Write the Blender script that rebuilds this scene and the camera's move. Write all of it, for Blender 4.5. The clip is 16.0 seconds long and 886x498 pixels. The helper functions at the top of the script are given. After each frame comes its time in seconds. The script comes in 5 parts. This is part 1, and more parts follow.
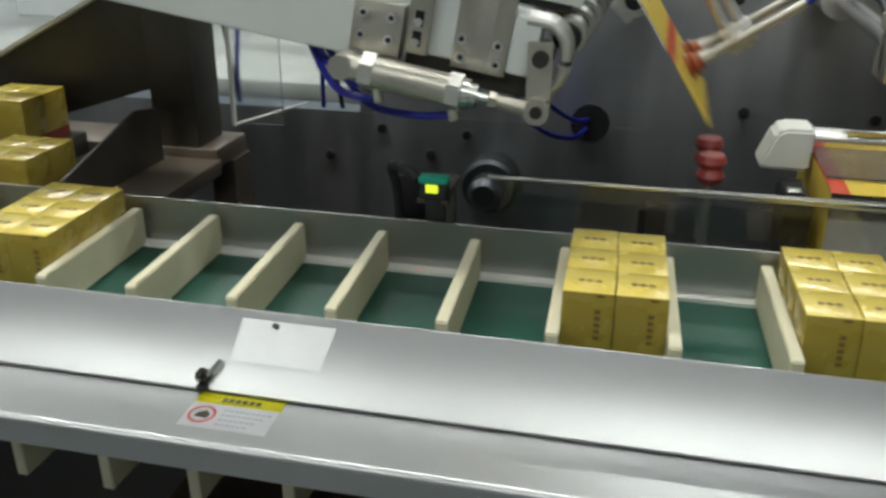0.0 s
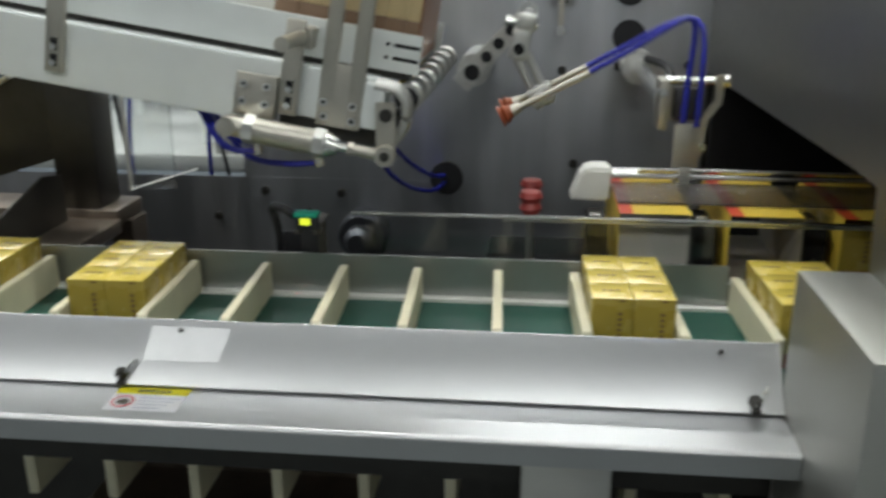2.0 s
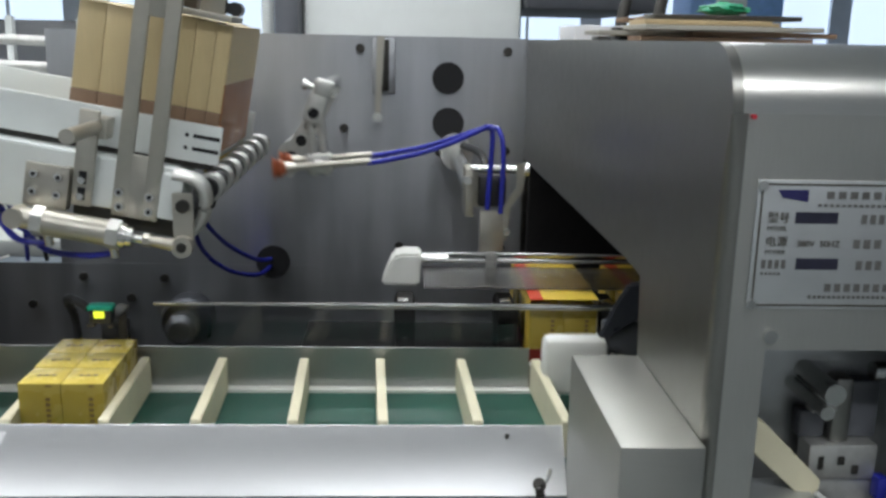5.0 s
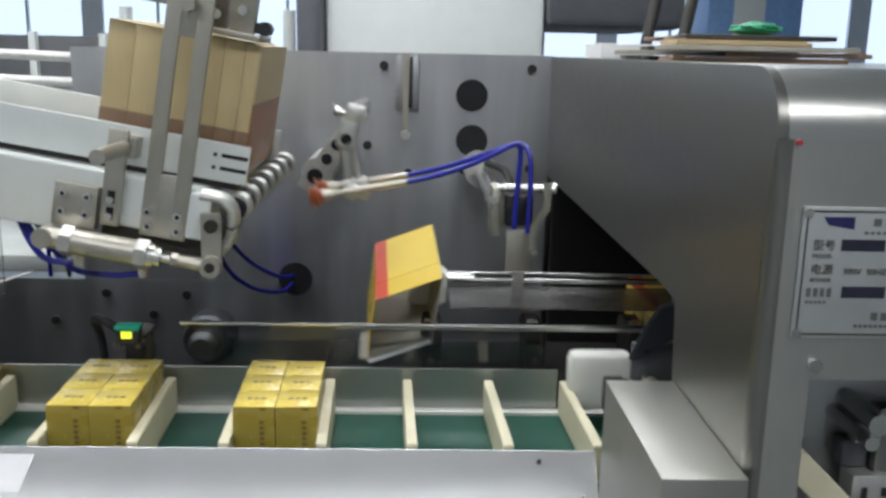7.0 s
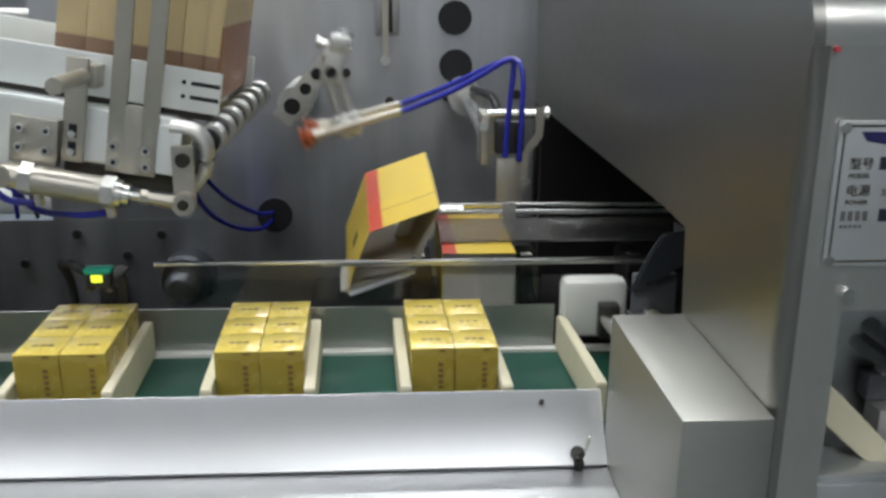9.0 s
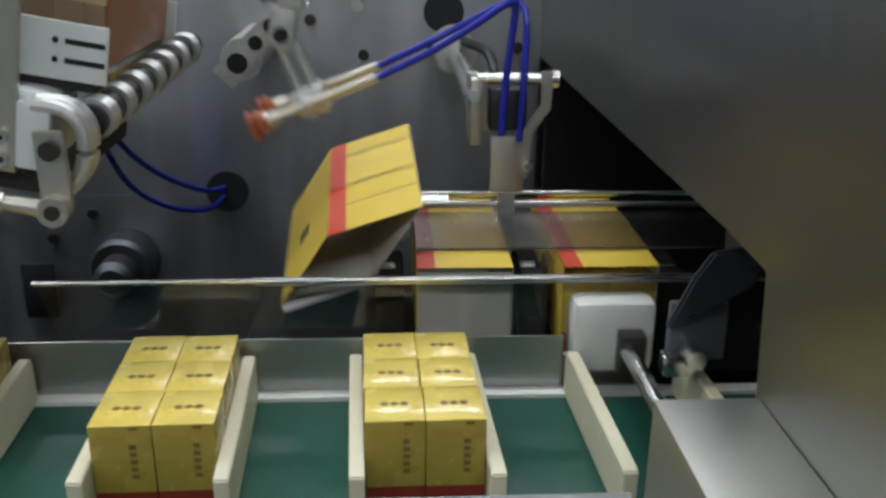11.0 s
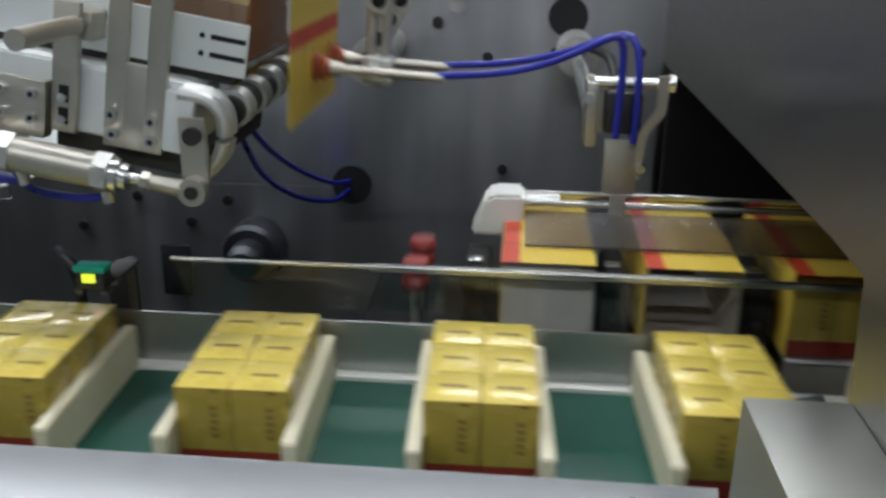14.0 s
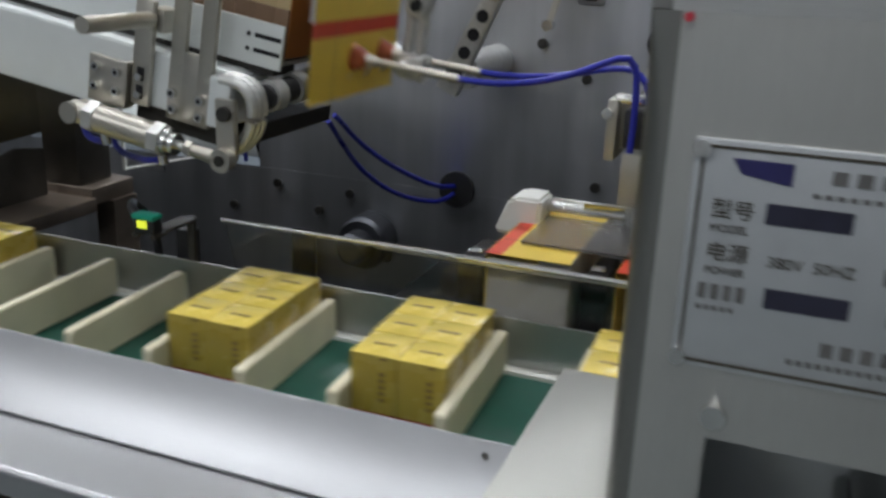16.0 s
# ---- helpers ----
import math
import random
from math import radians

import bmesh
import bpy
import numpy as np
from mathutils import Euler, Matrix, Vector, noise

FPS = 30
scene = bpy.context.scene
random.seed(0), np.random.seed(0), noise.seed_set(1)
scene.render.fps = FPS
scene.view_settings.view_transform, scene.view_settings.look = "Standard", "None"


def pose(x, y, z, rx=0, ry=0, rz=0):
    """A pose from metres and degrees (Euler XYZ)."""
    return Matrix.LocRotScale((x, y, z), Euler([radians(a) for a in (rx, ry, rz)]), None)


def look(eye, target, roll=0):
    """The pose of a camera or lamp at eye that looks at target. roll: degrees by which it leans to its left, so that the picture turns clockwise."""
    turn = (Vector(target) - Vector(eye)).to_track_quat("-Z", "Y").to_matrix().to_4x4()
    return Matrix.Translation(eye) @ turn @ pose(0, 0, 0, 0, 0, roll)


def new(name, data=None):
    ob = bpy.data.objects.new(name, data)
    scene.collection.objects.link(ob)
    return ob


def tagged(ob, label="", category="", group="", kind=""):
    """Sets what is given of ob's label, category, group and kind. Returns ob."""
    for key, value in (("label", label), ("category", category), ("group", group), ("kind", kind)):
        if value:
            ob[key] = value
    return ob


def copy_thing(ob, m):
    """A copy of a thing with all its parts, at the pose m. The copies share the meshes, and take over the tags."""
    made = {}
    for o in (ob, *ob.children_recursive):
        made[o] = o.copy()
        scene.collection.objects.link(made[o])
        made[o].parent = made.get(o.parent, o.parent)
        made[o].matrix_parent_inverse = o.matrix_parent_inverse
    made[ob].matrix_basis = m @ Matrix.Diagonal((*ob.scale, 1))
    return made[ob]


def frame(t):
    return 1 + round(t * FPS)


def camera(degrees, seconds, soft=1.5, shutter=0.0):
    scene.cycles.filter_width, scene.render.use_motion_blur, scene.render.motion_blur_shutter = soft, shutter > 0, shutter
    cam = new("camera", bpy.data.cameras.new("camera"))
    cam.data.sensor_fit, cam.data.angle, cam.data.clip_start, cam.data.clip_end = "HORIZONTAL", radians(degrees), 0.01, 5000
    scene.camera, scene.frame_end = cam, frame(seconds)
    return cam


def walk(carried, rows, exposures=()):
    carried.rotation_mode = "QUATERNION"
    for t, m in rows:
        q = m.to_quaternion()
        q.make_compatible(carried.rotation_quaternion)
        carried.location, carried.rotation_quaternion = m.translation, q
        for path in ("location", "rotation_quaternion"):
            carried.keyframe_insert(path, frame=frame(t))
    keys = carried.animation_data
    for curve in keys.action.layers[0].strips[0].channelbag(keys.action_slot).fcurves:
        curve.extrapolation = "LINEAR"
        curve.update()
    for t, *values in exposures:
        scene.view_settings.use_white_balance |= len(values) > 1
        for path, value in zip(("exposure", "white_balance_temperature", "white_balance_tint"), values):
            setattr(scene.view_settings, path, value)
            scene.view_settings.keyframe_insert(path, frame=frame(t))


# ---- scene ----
# ---------------------------------------------------------------- camera
cam = camera(51.98, 16.0, soft=2.9, shutter=0.5)
PATH = [
    (0, (-0.3259, -0.6486, 0.3534), (-0.5342, 0.2500, -0.0328), 0.33),
    (0.5, (-0.3130, -0.6798, 0.3560), (-0.4978, 0.2306, -0.0143), 0.05),
    (1, (-0.3077, -0.7634, 0.3614), (-0.5238, 0.1500, 0.0164), -0.06),
    (1.5, (-0.2895, -0.8194, 0.3654), (-0.4771, 0.1077, 0.0411), -0.44),
    (2, (-0.2520, -0.8697, 0.3684), (-0.3490, 0.0779, 0.0640), -0.02),
    (2.5, (-0.2168, -0.8933, 0.3753), (-0.2553, 0.0660, 0.0956), 0.20),
    (3, (-0.1851, -0.8972, 0.3838), (-0.2101, 0.0679, 0.1230), 1.05),
    (3.5, (-0.1631, -0.8931, 0.3842), (-0.1409, 0.0714, 0.1209), 1.47),
    (4, (-0.1615, -0.8864, 0.3861), (-0.1157, 0.0805, 0.1351), 1.25),
    (6.5, (-0.1880, -0.8619, 0.3956), (-0.1462, 0.1144, 0.1831), 1.41),
    (7, (-0.1883, -0.8615, 0.3977), (-0.1581, 0.1151, 0.1850), 1.22),
    (7.5, (-0.1835, -0.8613, 0.3976), (-0.1625, 0.1161, 0.1868), 1.17),
    (8, (-0.1765, -0.8559, 0.3957), (-0.1549, 0.1195, 0.1767), 0.83),
    (8.5, (-0.1930, -0.8442, 0.3877), (-0.1474, 0.1249, 0.1449), 0.43),
    (8.7, (-0.2012, -0.8296, 0.3840), (-0.1479, 0.1344, 0.1234), 0.22),
    (11, (-0.1595, -0.5136, 0.3665), (-0.1069, 0.4237, 0.0222), 0.61),
    (11.5, (-0.1560, -0.4860, 0.3595), (-0.1410, 0.4434, -0.0098), 0.05),
    (12, (-0.1628, -0.4968, 0.3664), (-0.0956, 0.4243, -0.0169), 0.78),
    (12.5, (-0.1725, -0.5409, 0.3636), (-0.0870, 0.3876, 0.0023), 1.02),
    (13, (-0.1901, -0.5768, 0.3632), (-0.1127, 0.3540, 0.0060), 1.21),
    (13.5, (-0.1960, -0.5956, 0.3667), (-0.1479, 0.3423, 0.0231), 0.84),
    (14, (-0.1468, -0.5493, 0.3686), (-0.2279, 0.3872, 0.0274), 0.72),
    (14.5, (-0.0845, -0.5023, 0.3637), (-0.2670, 0.4125, 0.0035), 0.75),
    (15, (-0.0257, -0.4798, 0.3609), (-0.2737, 0.4226, 0.0086), 1.14),
    (15.5, (0.0420, -0.5277, 0.3637), (-0.2626, 0.3657, 0.0337), 1.53),
    (16, (0.1249, -0.5958, 0.3615), (-0.2159, 0.2905, 0.0479), 2.06),
]
walk(cam, [(t, look(eye, target, roll)) for t, eye, target, roll in PATH],
     [(0.0, -0.08, 6900, 4), (1.5, -0.06, 6850, 5), (3.0, 0.05, 6600, 9), (4.2, 0.14, 6550, 9), (6.3, 0.22, 6550, 10), (8.7, 0.20, 6600, 10),
      (10.8, -0.10, 6350, 10), (12.6, -0.11, 6350, 10), (14.0, -0.06, 6350, 10), (15.4, 0.06, 6400, 10), (16.0, -0.16, 6450, 12)])

# ---------------------------------------------------------------- light
world = bpy.data.worlds.new("hall_air")
scene.world = world
world.use_nodes = True
bg = world.node_tree.nodes["Background"]
bg.inputs[0].default_value = (0.80, 0.88, 1.0, 1)
bg.inputs[1].default_value = 0.12
scene.view_settings.exposure = 0.0


def area_lamp(name, place, target, sx, sy, watts, colour=(0.95, 0.98, 1.0)):
    data = bpy.data.lights.new(name, "AREA")
    data.shape, data.size, data.size_y, data.energy, data.color = "RECTANGLE", sx, sy, watts, colour
    ob = new(name, data)
    ob.matrix_world = look(place, target)
    return ob


LAMPS = [(-2.7, 0.5), (-0.6, 0.5), (-2.2, 2.6), (0.3, 2.6), (-2.2, -1.9), (0.2, -1.9)]
for lx, ly in LAMPS:
    area_lamp("tube_light_glow", (lx, ly, 1.99), (lx, ly + 0.001, 0), 1.9, 0.16, 21)

laser = bpy.data.lights.new("sensor_beam", "SPOT")
laser.energy, laser.color, laser.spot_size, laser.spot_blend, laser.shadow_soft_size = 0.34, (1, 0.03, 0.01), radians(3.2), 0.4, 0.001
new("sensor_beam", laser).matrix_world = look((-0.530, 0.190, 0.0440), (-0.543, 0.214, 0.0))

# ---------------------------------------------------------------- materials


def material(name, colour, rough=0.5, metal=0.0, grain=0.12, scale=40.0, bump=0.0, stretch=(1, 1, 1),
             coat=0.0, stain=0.0, rough_var=0.1, spec=0.5):
    m = bpy.data.materials.new(name)
    m.use_nodes = True
    nt = m.node_tree
    N, L = nt.nodes, nt.links
    b = N["Principled BSDF"]
    b.inputs["Metallic"].default_value = metal
    b.inputs["Coat Weight"].default_value = coat
    b.inputs["Specular IOR Level"].default_value = spec
    tc = N.new("ShaderNodeTexCoord")
    mp = N.new("ShaderNodeMapping")
    mp.inputs["Scale"].default_value = stretch
    L.new(tc.outputs["Object"], mp.inputs["Vector"])
    fine = N.new("ShaderNodeTexNoise")
    fine.inputs["Scale"].default_value = scale
    fine.inputs["Detail"].default_value = 5
    L.new(mp.outputs["Vector"], fine.inputs["Vector"])
    broad = N.new("ShaderNodeTexNoise")
    broad.inputs["Scale"].default_value = 7.0
    broad.inputs["Detail"].default_value = 3
    L.new(tc.outputs["Object"], broad.inputs["Vector"])
    mix = N.new("ShaderNodeMath")
    mix.operation = "MULTIPLY_ADD"
    L.new(broad.outputs["Fac"], mix.inputs[0])
    mix.inputs[1].default_value = stain
    L.new(fine.outputs["Fac"], mix.inputs[2])
    ramp = N.new("ShaderNodeMapRange")
    ramp.inputs["From Min"].default_value = 0.3
    ramp.inputs["From Max"].default_value = 0.7 + stain * 0.5
    ramp.inputs["To Min"].default_value = 1 - grain
    ramp.inputs["To Max"].default_value = 1 + grain
    L.new(mix.outputs[0], ramp.inputs["Value"])
    mul = N.new("ShaderNodeVectorMath")
    mul.operation = "SCALE"
    mul.inputs[0].default_value = colour
    L.new(ramp.outputs["Result"], mul.inputs["Scale"])
    L.new(mul.outputs["Vector"], b.inputs["Base Color"])
    rr = N.new("ShaderNodeMapRange")
    rr.inputs["To Min"].default_value = max(0.02, rough - rough_var)
    rr.inputs["To Max"].default_value = min(1, rough + rough_var)
    L.new(fine.outputs["Fac"], rr.inputs["Value"])
    L.new(rr.outputs["Result"], b.inputs["Roughness"])
    if bump:
        bp = N.new("ShaderNodeBump")
        bp.inputs["Strength"].default_value = bump
        bp.inputs["Distance"].default_value = 0.002
        L.new(fine.outputs["Fac"], bp.inputs["Height"])
        L.new(bp.outputs["Normal"], b.inputs["Normal"])
    return m


def glow(name, colour, strength):
    m = bpy.data.materials.new(name)
    m.use_nodes = True
    b = m.node_tree.nodes["Principled BSDF"]
    b.inputs["Base Color"].default_value = (*colour, 1)
    b.inputs["Emission Color"].default_value = (*colour, 1)
    b.inputs["Emission Strength"].default_value = strength
    return m


def clear(name, colour=(0.95, 0.97, 0.97), rough=0.08, ior=1.45):
    m = bpy.data.materials.new(name)
    m.use_nodes = True
    b = m.node_tree.nodes["Principled BSDF"]
    b.inputs["Base Color"].default_value = (*colour, 1)
    b.inputs["Roughness"].default_value = rough
    b.inputs["Transmission Weight"].default_value = 1.0
    b.inputs["IOR"].default_value = ior
    return m


STEEL = material("brushed_stainless", (0.58, 0.57, 0.54), 0.34, 1.0, 0.05, 60, 0.03, (1, 30, 30), stain=0.3)
APRON = material("apron_stainless", (0.45, 0.455, 0.465), 0.37, 1.0, 0.04, 60, 0.02, (1, 30, 30), stain=0.3)
WALLST = material("trough_stainless", (0.45, 0.46, 0.45), 0.42, 1.0, 0.08, 50, 0.03, (30, 1, 1), stain=0.4)
# housing steel darkened for its shaded side; FRONTST and TOPST are its lit copies
HOUSE = material("shaded_housing_stainless", (0.295, 0.29, 0.27), 0.34, 1.0, 0.05, 60, 0.02, (30, 1, 1), stain=0.4)
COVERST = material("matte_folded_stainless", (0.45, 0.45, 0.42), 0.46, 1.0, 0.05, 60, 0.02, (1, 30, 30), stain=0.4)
FRONTST = material("lit_front_stainless", (0.59, 0.585, 0.555), 0.36, 1.0, 0.05, 60, 0.02, (30, 1, 1), stain=0.4)
# soft vertical tone bands paint in the panel's reflected streaks
PANEL = material("satin_panel_steel", (0.42, 0.43, 0.455), 0.36, 0.95, 0.18, 9, 0.0, (2.2, 1, 0.22), stain=0.5)
front_brush = FRONTST.node_tree.nodes["Principled BSDF"]
front_brush.inputs["Anisotropic"].default_value, front_brush.inputs["Anisotropic Rotation"].default_value = 0.5, 0.25
brushed = PANEL.node_tree.nodes["Principled BSDF"]
brushed.inputs["Anisotropic"].default_value, brushed.inputs["Anisotropic Rotation"].default_value = 0.6, 0.25
LOWPANEL = material("shaded_lower_panel_steel", (0.11, 0.116, 0.13), 0.45, 0.9, 0.08, 50, 0.03, (1, 1, 20), stain=0.6)
NICKEL = material("nickel_plated", (0.53, 0.505, 0.445), 0.40, 0.9, 0.03, 120, 0.0, stain=0.15, rough_var=0.05)
TOPST = material("lit_polished_stainless", (0.66, 0.655, 0.63), 0.30, 1.0, 0.05, 60, 0.01, (1, 30, 30), stain=0.3, rough_var=0.06)
CHROME = material("polished_steel", (0.72, 0.72, 0.70), 0.22, 1.0, 0.03, 60, rough_var=0.04)
ALU = material("cast_aluminium", (0.62, 0.62, 0.60), 0.45, 0.8, 0.1, 90, 0.05)
DARK = material("black_oxide_steel", (0.035, 0.033, 0.03), 0.5, 0.4, 0.25, 30, 0.03, stain=0.5)
BROWNFRAME = material("dark_brown_frame_steel", (0.075, 0.069, 0.059), 0.42, 0.5, 0.15, 40, 0.03, stain=0.5)
PALEFRAME = material("pale_brown_frame_steel", (0.19, 0.155, 0.125), 0.36, 0.6, 0.25, 30, 0.03, stain=0.8)
HOLE = material("dark_void", (0.012, 0.012, 0.014), 0.9, 0, 0.2, 20)
CREAM = material("cream_nylon", (0.72, 0.67, 0.49), 0.48, 0, 0.07, 30, 0.03, stain=0.5)
BELT = material("green_pvc_deck", (0.010, 0.075, 0.052), 0.42, 0, 0.22, 60, 0.05, stain=0.6)
WHITE = material("white_painted_sheet", (0.72, 0.75, 0.74), 0.42, 0, 0.03, 30, 0.02, stain=0.4)
POM = material("white_acetal", (0.80, 0.80, 0.76), 0.4, 0, 0.04, 30, stain=0.3)
BLUE = material("blue_pneumatic_hose", (0.020, 0.026, 0.33), 0.3, 0, 0.1, 30)
RUBBER = material("orange_silicone_cup", (0.33, 0.085, 0.035), 0.45, 0, 0.15, 60, stain=0.4)
REDCUP = material("red_silicone_cup", (0.32, 0.045, 0.04), 0.4, 0, 0.15, 60)
BLACK = material("black_plastic", (0.018, 0.018, 0.02), 0.45, 0, 0.2, 40)
TEAL = material("teal_plastic", (0.01, 0.36, 0.24), 0.4, 0, 0.1, 40)
LAMPY = glow("yellow_indicator", (0.75, 0.85, 0.05), 0.9)
LASER = glow("red_laser_dot", (1.0, 0.08, 0.03), 3.0)
# one yellow board: lit tone for tops, shaded tone for sides
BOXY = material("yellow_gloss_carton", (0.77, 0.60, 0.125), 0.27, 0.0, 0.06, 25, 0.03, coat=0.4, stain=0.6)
BOXF = material("shaded_yellow_carton_side", (0.42, 0.315, 0.055), 0.28, 0.0, 0.08, 25, 0.03, coat=0.35, stain=0.6)
BOXR = material("carton_red_band", (0.24, 0.026, 0.016), 0.35, 0, 0.06, 25, coat=0.2)
CARTY = material("printed_yellow_board", (0.74, 0.53, 0.07), 0.42, 0, 0.05, 40, 0.02, stain=0.5)
CARTR = material("printed_red_stripe", (0.60, 0.055, 0.02), 0.42, 0, 0.05, 40)
CARTW = material("raw_board_inside", (0.40, 0.38, 0.33), 0.7, 0, 0.05, 60)
CREAMCARD = material("stacked_board_edges", (0.63, 0.50, 0.28), 0.38, 0, 0.09, 25, 0.1, (90, 1, 1), stain=0.3)
BROWNCARD = material("brown_board_edges", (0.25, 0.155, 0.095), 0.5, 0, 0.14, 25, 0.1, (90, 1, 1), stain=0.3)
SHADECARD = material("shaded_yellow_board", (0.34, 0.12, 0.025), 0.35, 0, 0.08, 25, coat=0.3, stain=0.5)
INK = material("dark_print", (0.05, 0.04, 0.025), 0.5, 0, 0.1, 60)
STAMP = material("brown_print", (0.20, 0.125, 0.035), 0.5, 0, 0.1, 60)
LABELW = material("white_label_film", (0.78, 0.78, 0.80), 0.35, 0, 0.02, 60)
LABELY = material("yellow_label_film", (0.80, 0.74, 0.02), 0.35, 0, 0.02, 60)
REDPRINT = material("red_print", (0.55, 0.04, 0.06), 0.4, 0, 0.05, 60)
GREYPRINT = material("grey_print", (0.42, 0.43, 0.50), 0.5, 0, 0.05, 60)
PLATE = material("engraved_alloy_plate", (0.55, 0.57, 0.58), 0.42, 0.7, 0.06, 50, stain=0.5)
NAVY = material("navy_enamel", (0.024, 0.022, 0.11), 0.4, 0, 0.1, 50)
FIELD = material("dark_engraved_field", (0.022, 0.022, 0.042), 0.4, 0, 0.15, 80)
PLATEINK = material("faded_engraving", (0.15, 0.145, 0.14), 0.5, 0.2, 0.15, 120)
TAPE = material("pale_tape_film", (0.485, 0.49, 0.50), 0.42, 1.0, 0.05, 50)
ACRYLIC = clear("clear_acrylic")
SMOKE = clear("smoked_acrylic", (0.72, 0.73, 0.75), 0.03)
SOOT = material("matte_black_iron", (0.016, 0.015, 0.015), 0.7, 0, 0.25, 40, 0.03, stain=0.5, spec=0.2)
FROST = clear("smoky_acrylic", (0.72, 0.68, 0.66), 0.24)
FLOORM = material("grey_epoxy_floor", (0.22, 0.24, 0.24), 0.35, 0, 0.12, 20, stain=0.8)
HALLW = material("pale_hall_wall", (0.72, 0.75, 0.78), 0.7, 0, 0.05, 10, stain=0.4)
SOUTHW = material("grey_hall_wall", (0.66, 0.67, 0.67), 0.7, 0, 0.08, 10, stain=0.5)
CEILM = material("pale_hall_ceiling", (0.70, 0.72, 0.73), 0.8, 0, 0.05, 10)
TUBE = glow("tube_lamp_glow", (0.95, 0.98, 1.0), 12)
DAY = glow("daylight_pane", (0.66, 0.80, 1.0), 0.95)
GREYM = material("grey_machine_enamel", (0.10, 0.105, 0.12), 0.45, 0, 0.1, 30, stain=0.4)
FINGER = material("dark_slate_plastic", (0.040, 0.044, 0.055), 0.30, 0, 0.1, 40, stain=0.3)
BLUEM = material("blue_machine_enamel", (0.22, 0.40, 0.72), 0.45, 0, 0.1, 30)
WORKTOP = material("grey_work_surface", (0.40, 0.42, 0.41), 0.5, 0, 0.15, 12, 0.02, stain=0.9)
PINE = material("pale_timber", (0.55, 0.42, 0.24), 0.6, 0, 0.15, 20, 0.05, (1, 12, 1))
GREENP = material("green_circuit_board", (0.02, 0.28, 0.14), 0.4, 0, 0.2, 60)

# ---------------------------------------------------------------- mesh helpers


def box(bm, x0, x1, y0, y1, z0, z1, bevel=0.0, m=None):
    r = bmesh.ops.create_cube(bm, size=1)
    vs = r["verts"]
    for v in vs:
        v.co = Vector((x0 + (v.co.x + 0.5) * (x1 - x0), y0 + (v.co.y + 0.5) * (y1 - y0), z0 + (v.co.z + 0.5) * (z1 - z0)))
    if bevel:
        es = list({e for v in vs for e in v.link_edges})
        r = bmesh.ops.bevel(bm, geom=es, offset=bevel, segments=2, profile=0.5, affect="EDGES", clamp_overlap=True)
        vs = list({v for f in r["faces"] for v in f.verts} | {v for v in vs if v.is_valid})
    if m is not None:
        bmesh.ops.transform(bm, matrix=m, verts=vs)
    return vs


def cyl(bm, p0, p1, r0, r1=None, seg=20):
    p0, p1 = Vector(p0), Vector(p1)
    d = p1 - p0
    m = Matrix.Translation((p0 + p1) / 2) @ d.to_track_quat("Z", "Y").to_matrix().to_4x4()
    r = bmesh.ops.create_cone(bm, cap_ends=True, segments=seg, radius1=r0, radius2=r0 if r1 is None else r1, depth=d.length, matrix=m)
    return r["verts"]


def prism(bm, pts, axis, a, b, bevel=0.0):
    """A polygon extruded along an axis: pts are pairs in the two other axes, in the order x, y, z."""
    def at(p, v):
        q = list(p)
        q.insert("xyz".index(axis), v)
        return bm.verts.new(q)
    lo, hi = [at(p, a) for p in pts], [at(p, b) for p in pts]
    n = len(pts)
    fs = [bm.faces.new(lo[::-1]), bm.faces.new(hi)]
    for i in range(n):
        fs.append(bm.faces.new((lo[i], lo[(i + 1) % n], hi[(i + 1) % n], hi[i])))
    bmesh.ops.recalc_face_normals(bm, faces=fs)
    if bevel:
        es = list({e for f in fs for e in f.edges})
        bmesh.ops.bevel(bm, geom=es, offset=bevel, segments=2, affect="EDGES", clamp_overlap=True)


def smooth_line(pts, steps=8):
    pts = [Vector(p) for p in pts]
    out = []
    for i in range(len(pts) - 1):
        p0, p1, p2, p3 = pts[max(i - 1, 0)], pts[i], pts[i + 1], pts[min(i + 2, len(pts) - 1)]
        for k in range(steps):
            t = k / steps
            out.append(0.5 * ((2 * p1) + (p2 - p0) * t + (2 * p0 - 5 * p1 + 4 * p2 - p3) * t * t + (3 * p1 - p0 - 3 * p2 + p3) * t ** 3))
    out.append(pts[-1])
    return out


def hose(bm, pts, r, seg=10, steps=8):
    line = smooth_line(pts, steps)
    rings = []
    for i, p in enumerate(line):
        d = (line[min(i + 1, len(line) - 1)] - line[max(i - 1, 0)]).normalized()
        q = d.to_track_quat("Z", "Y")
        rings.append([bm.verts.new(p + q @ Vector((math.cos(2 * math.pi * k / seg) * r, math.sin(2 * math.pi * k / seg) * r, 0))) for k in range(seg)])
    for a, b in zip(rings, rings[1:]):
        for k in range(seg):
            bm.faces.new((a[k], a[(k + 1) % seg], b[(k + 1) % seg], b[k]))
    bm.faces.new(rings[0][::-1])
    bm.faces.new(rings[-1])


def mesh_of(name, bm, mats):
    me = bpy.data.meshes.new(name)
    bmesh.ops.recalc_face_normals(bm, faces=bm.faces)
    for f in bm.faces:
        f.smooth = True
    bm.to_mesh(me)
    bm.free()
    for mt in mats if isinstance(mats, (list, tuple)) else [mats]:
        me.materials.append(mt)
    try:
        me.set_sharp_from_angle(angle=radians(35))
    except AttributeError:
        pass
    return me


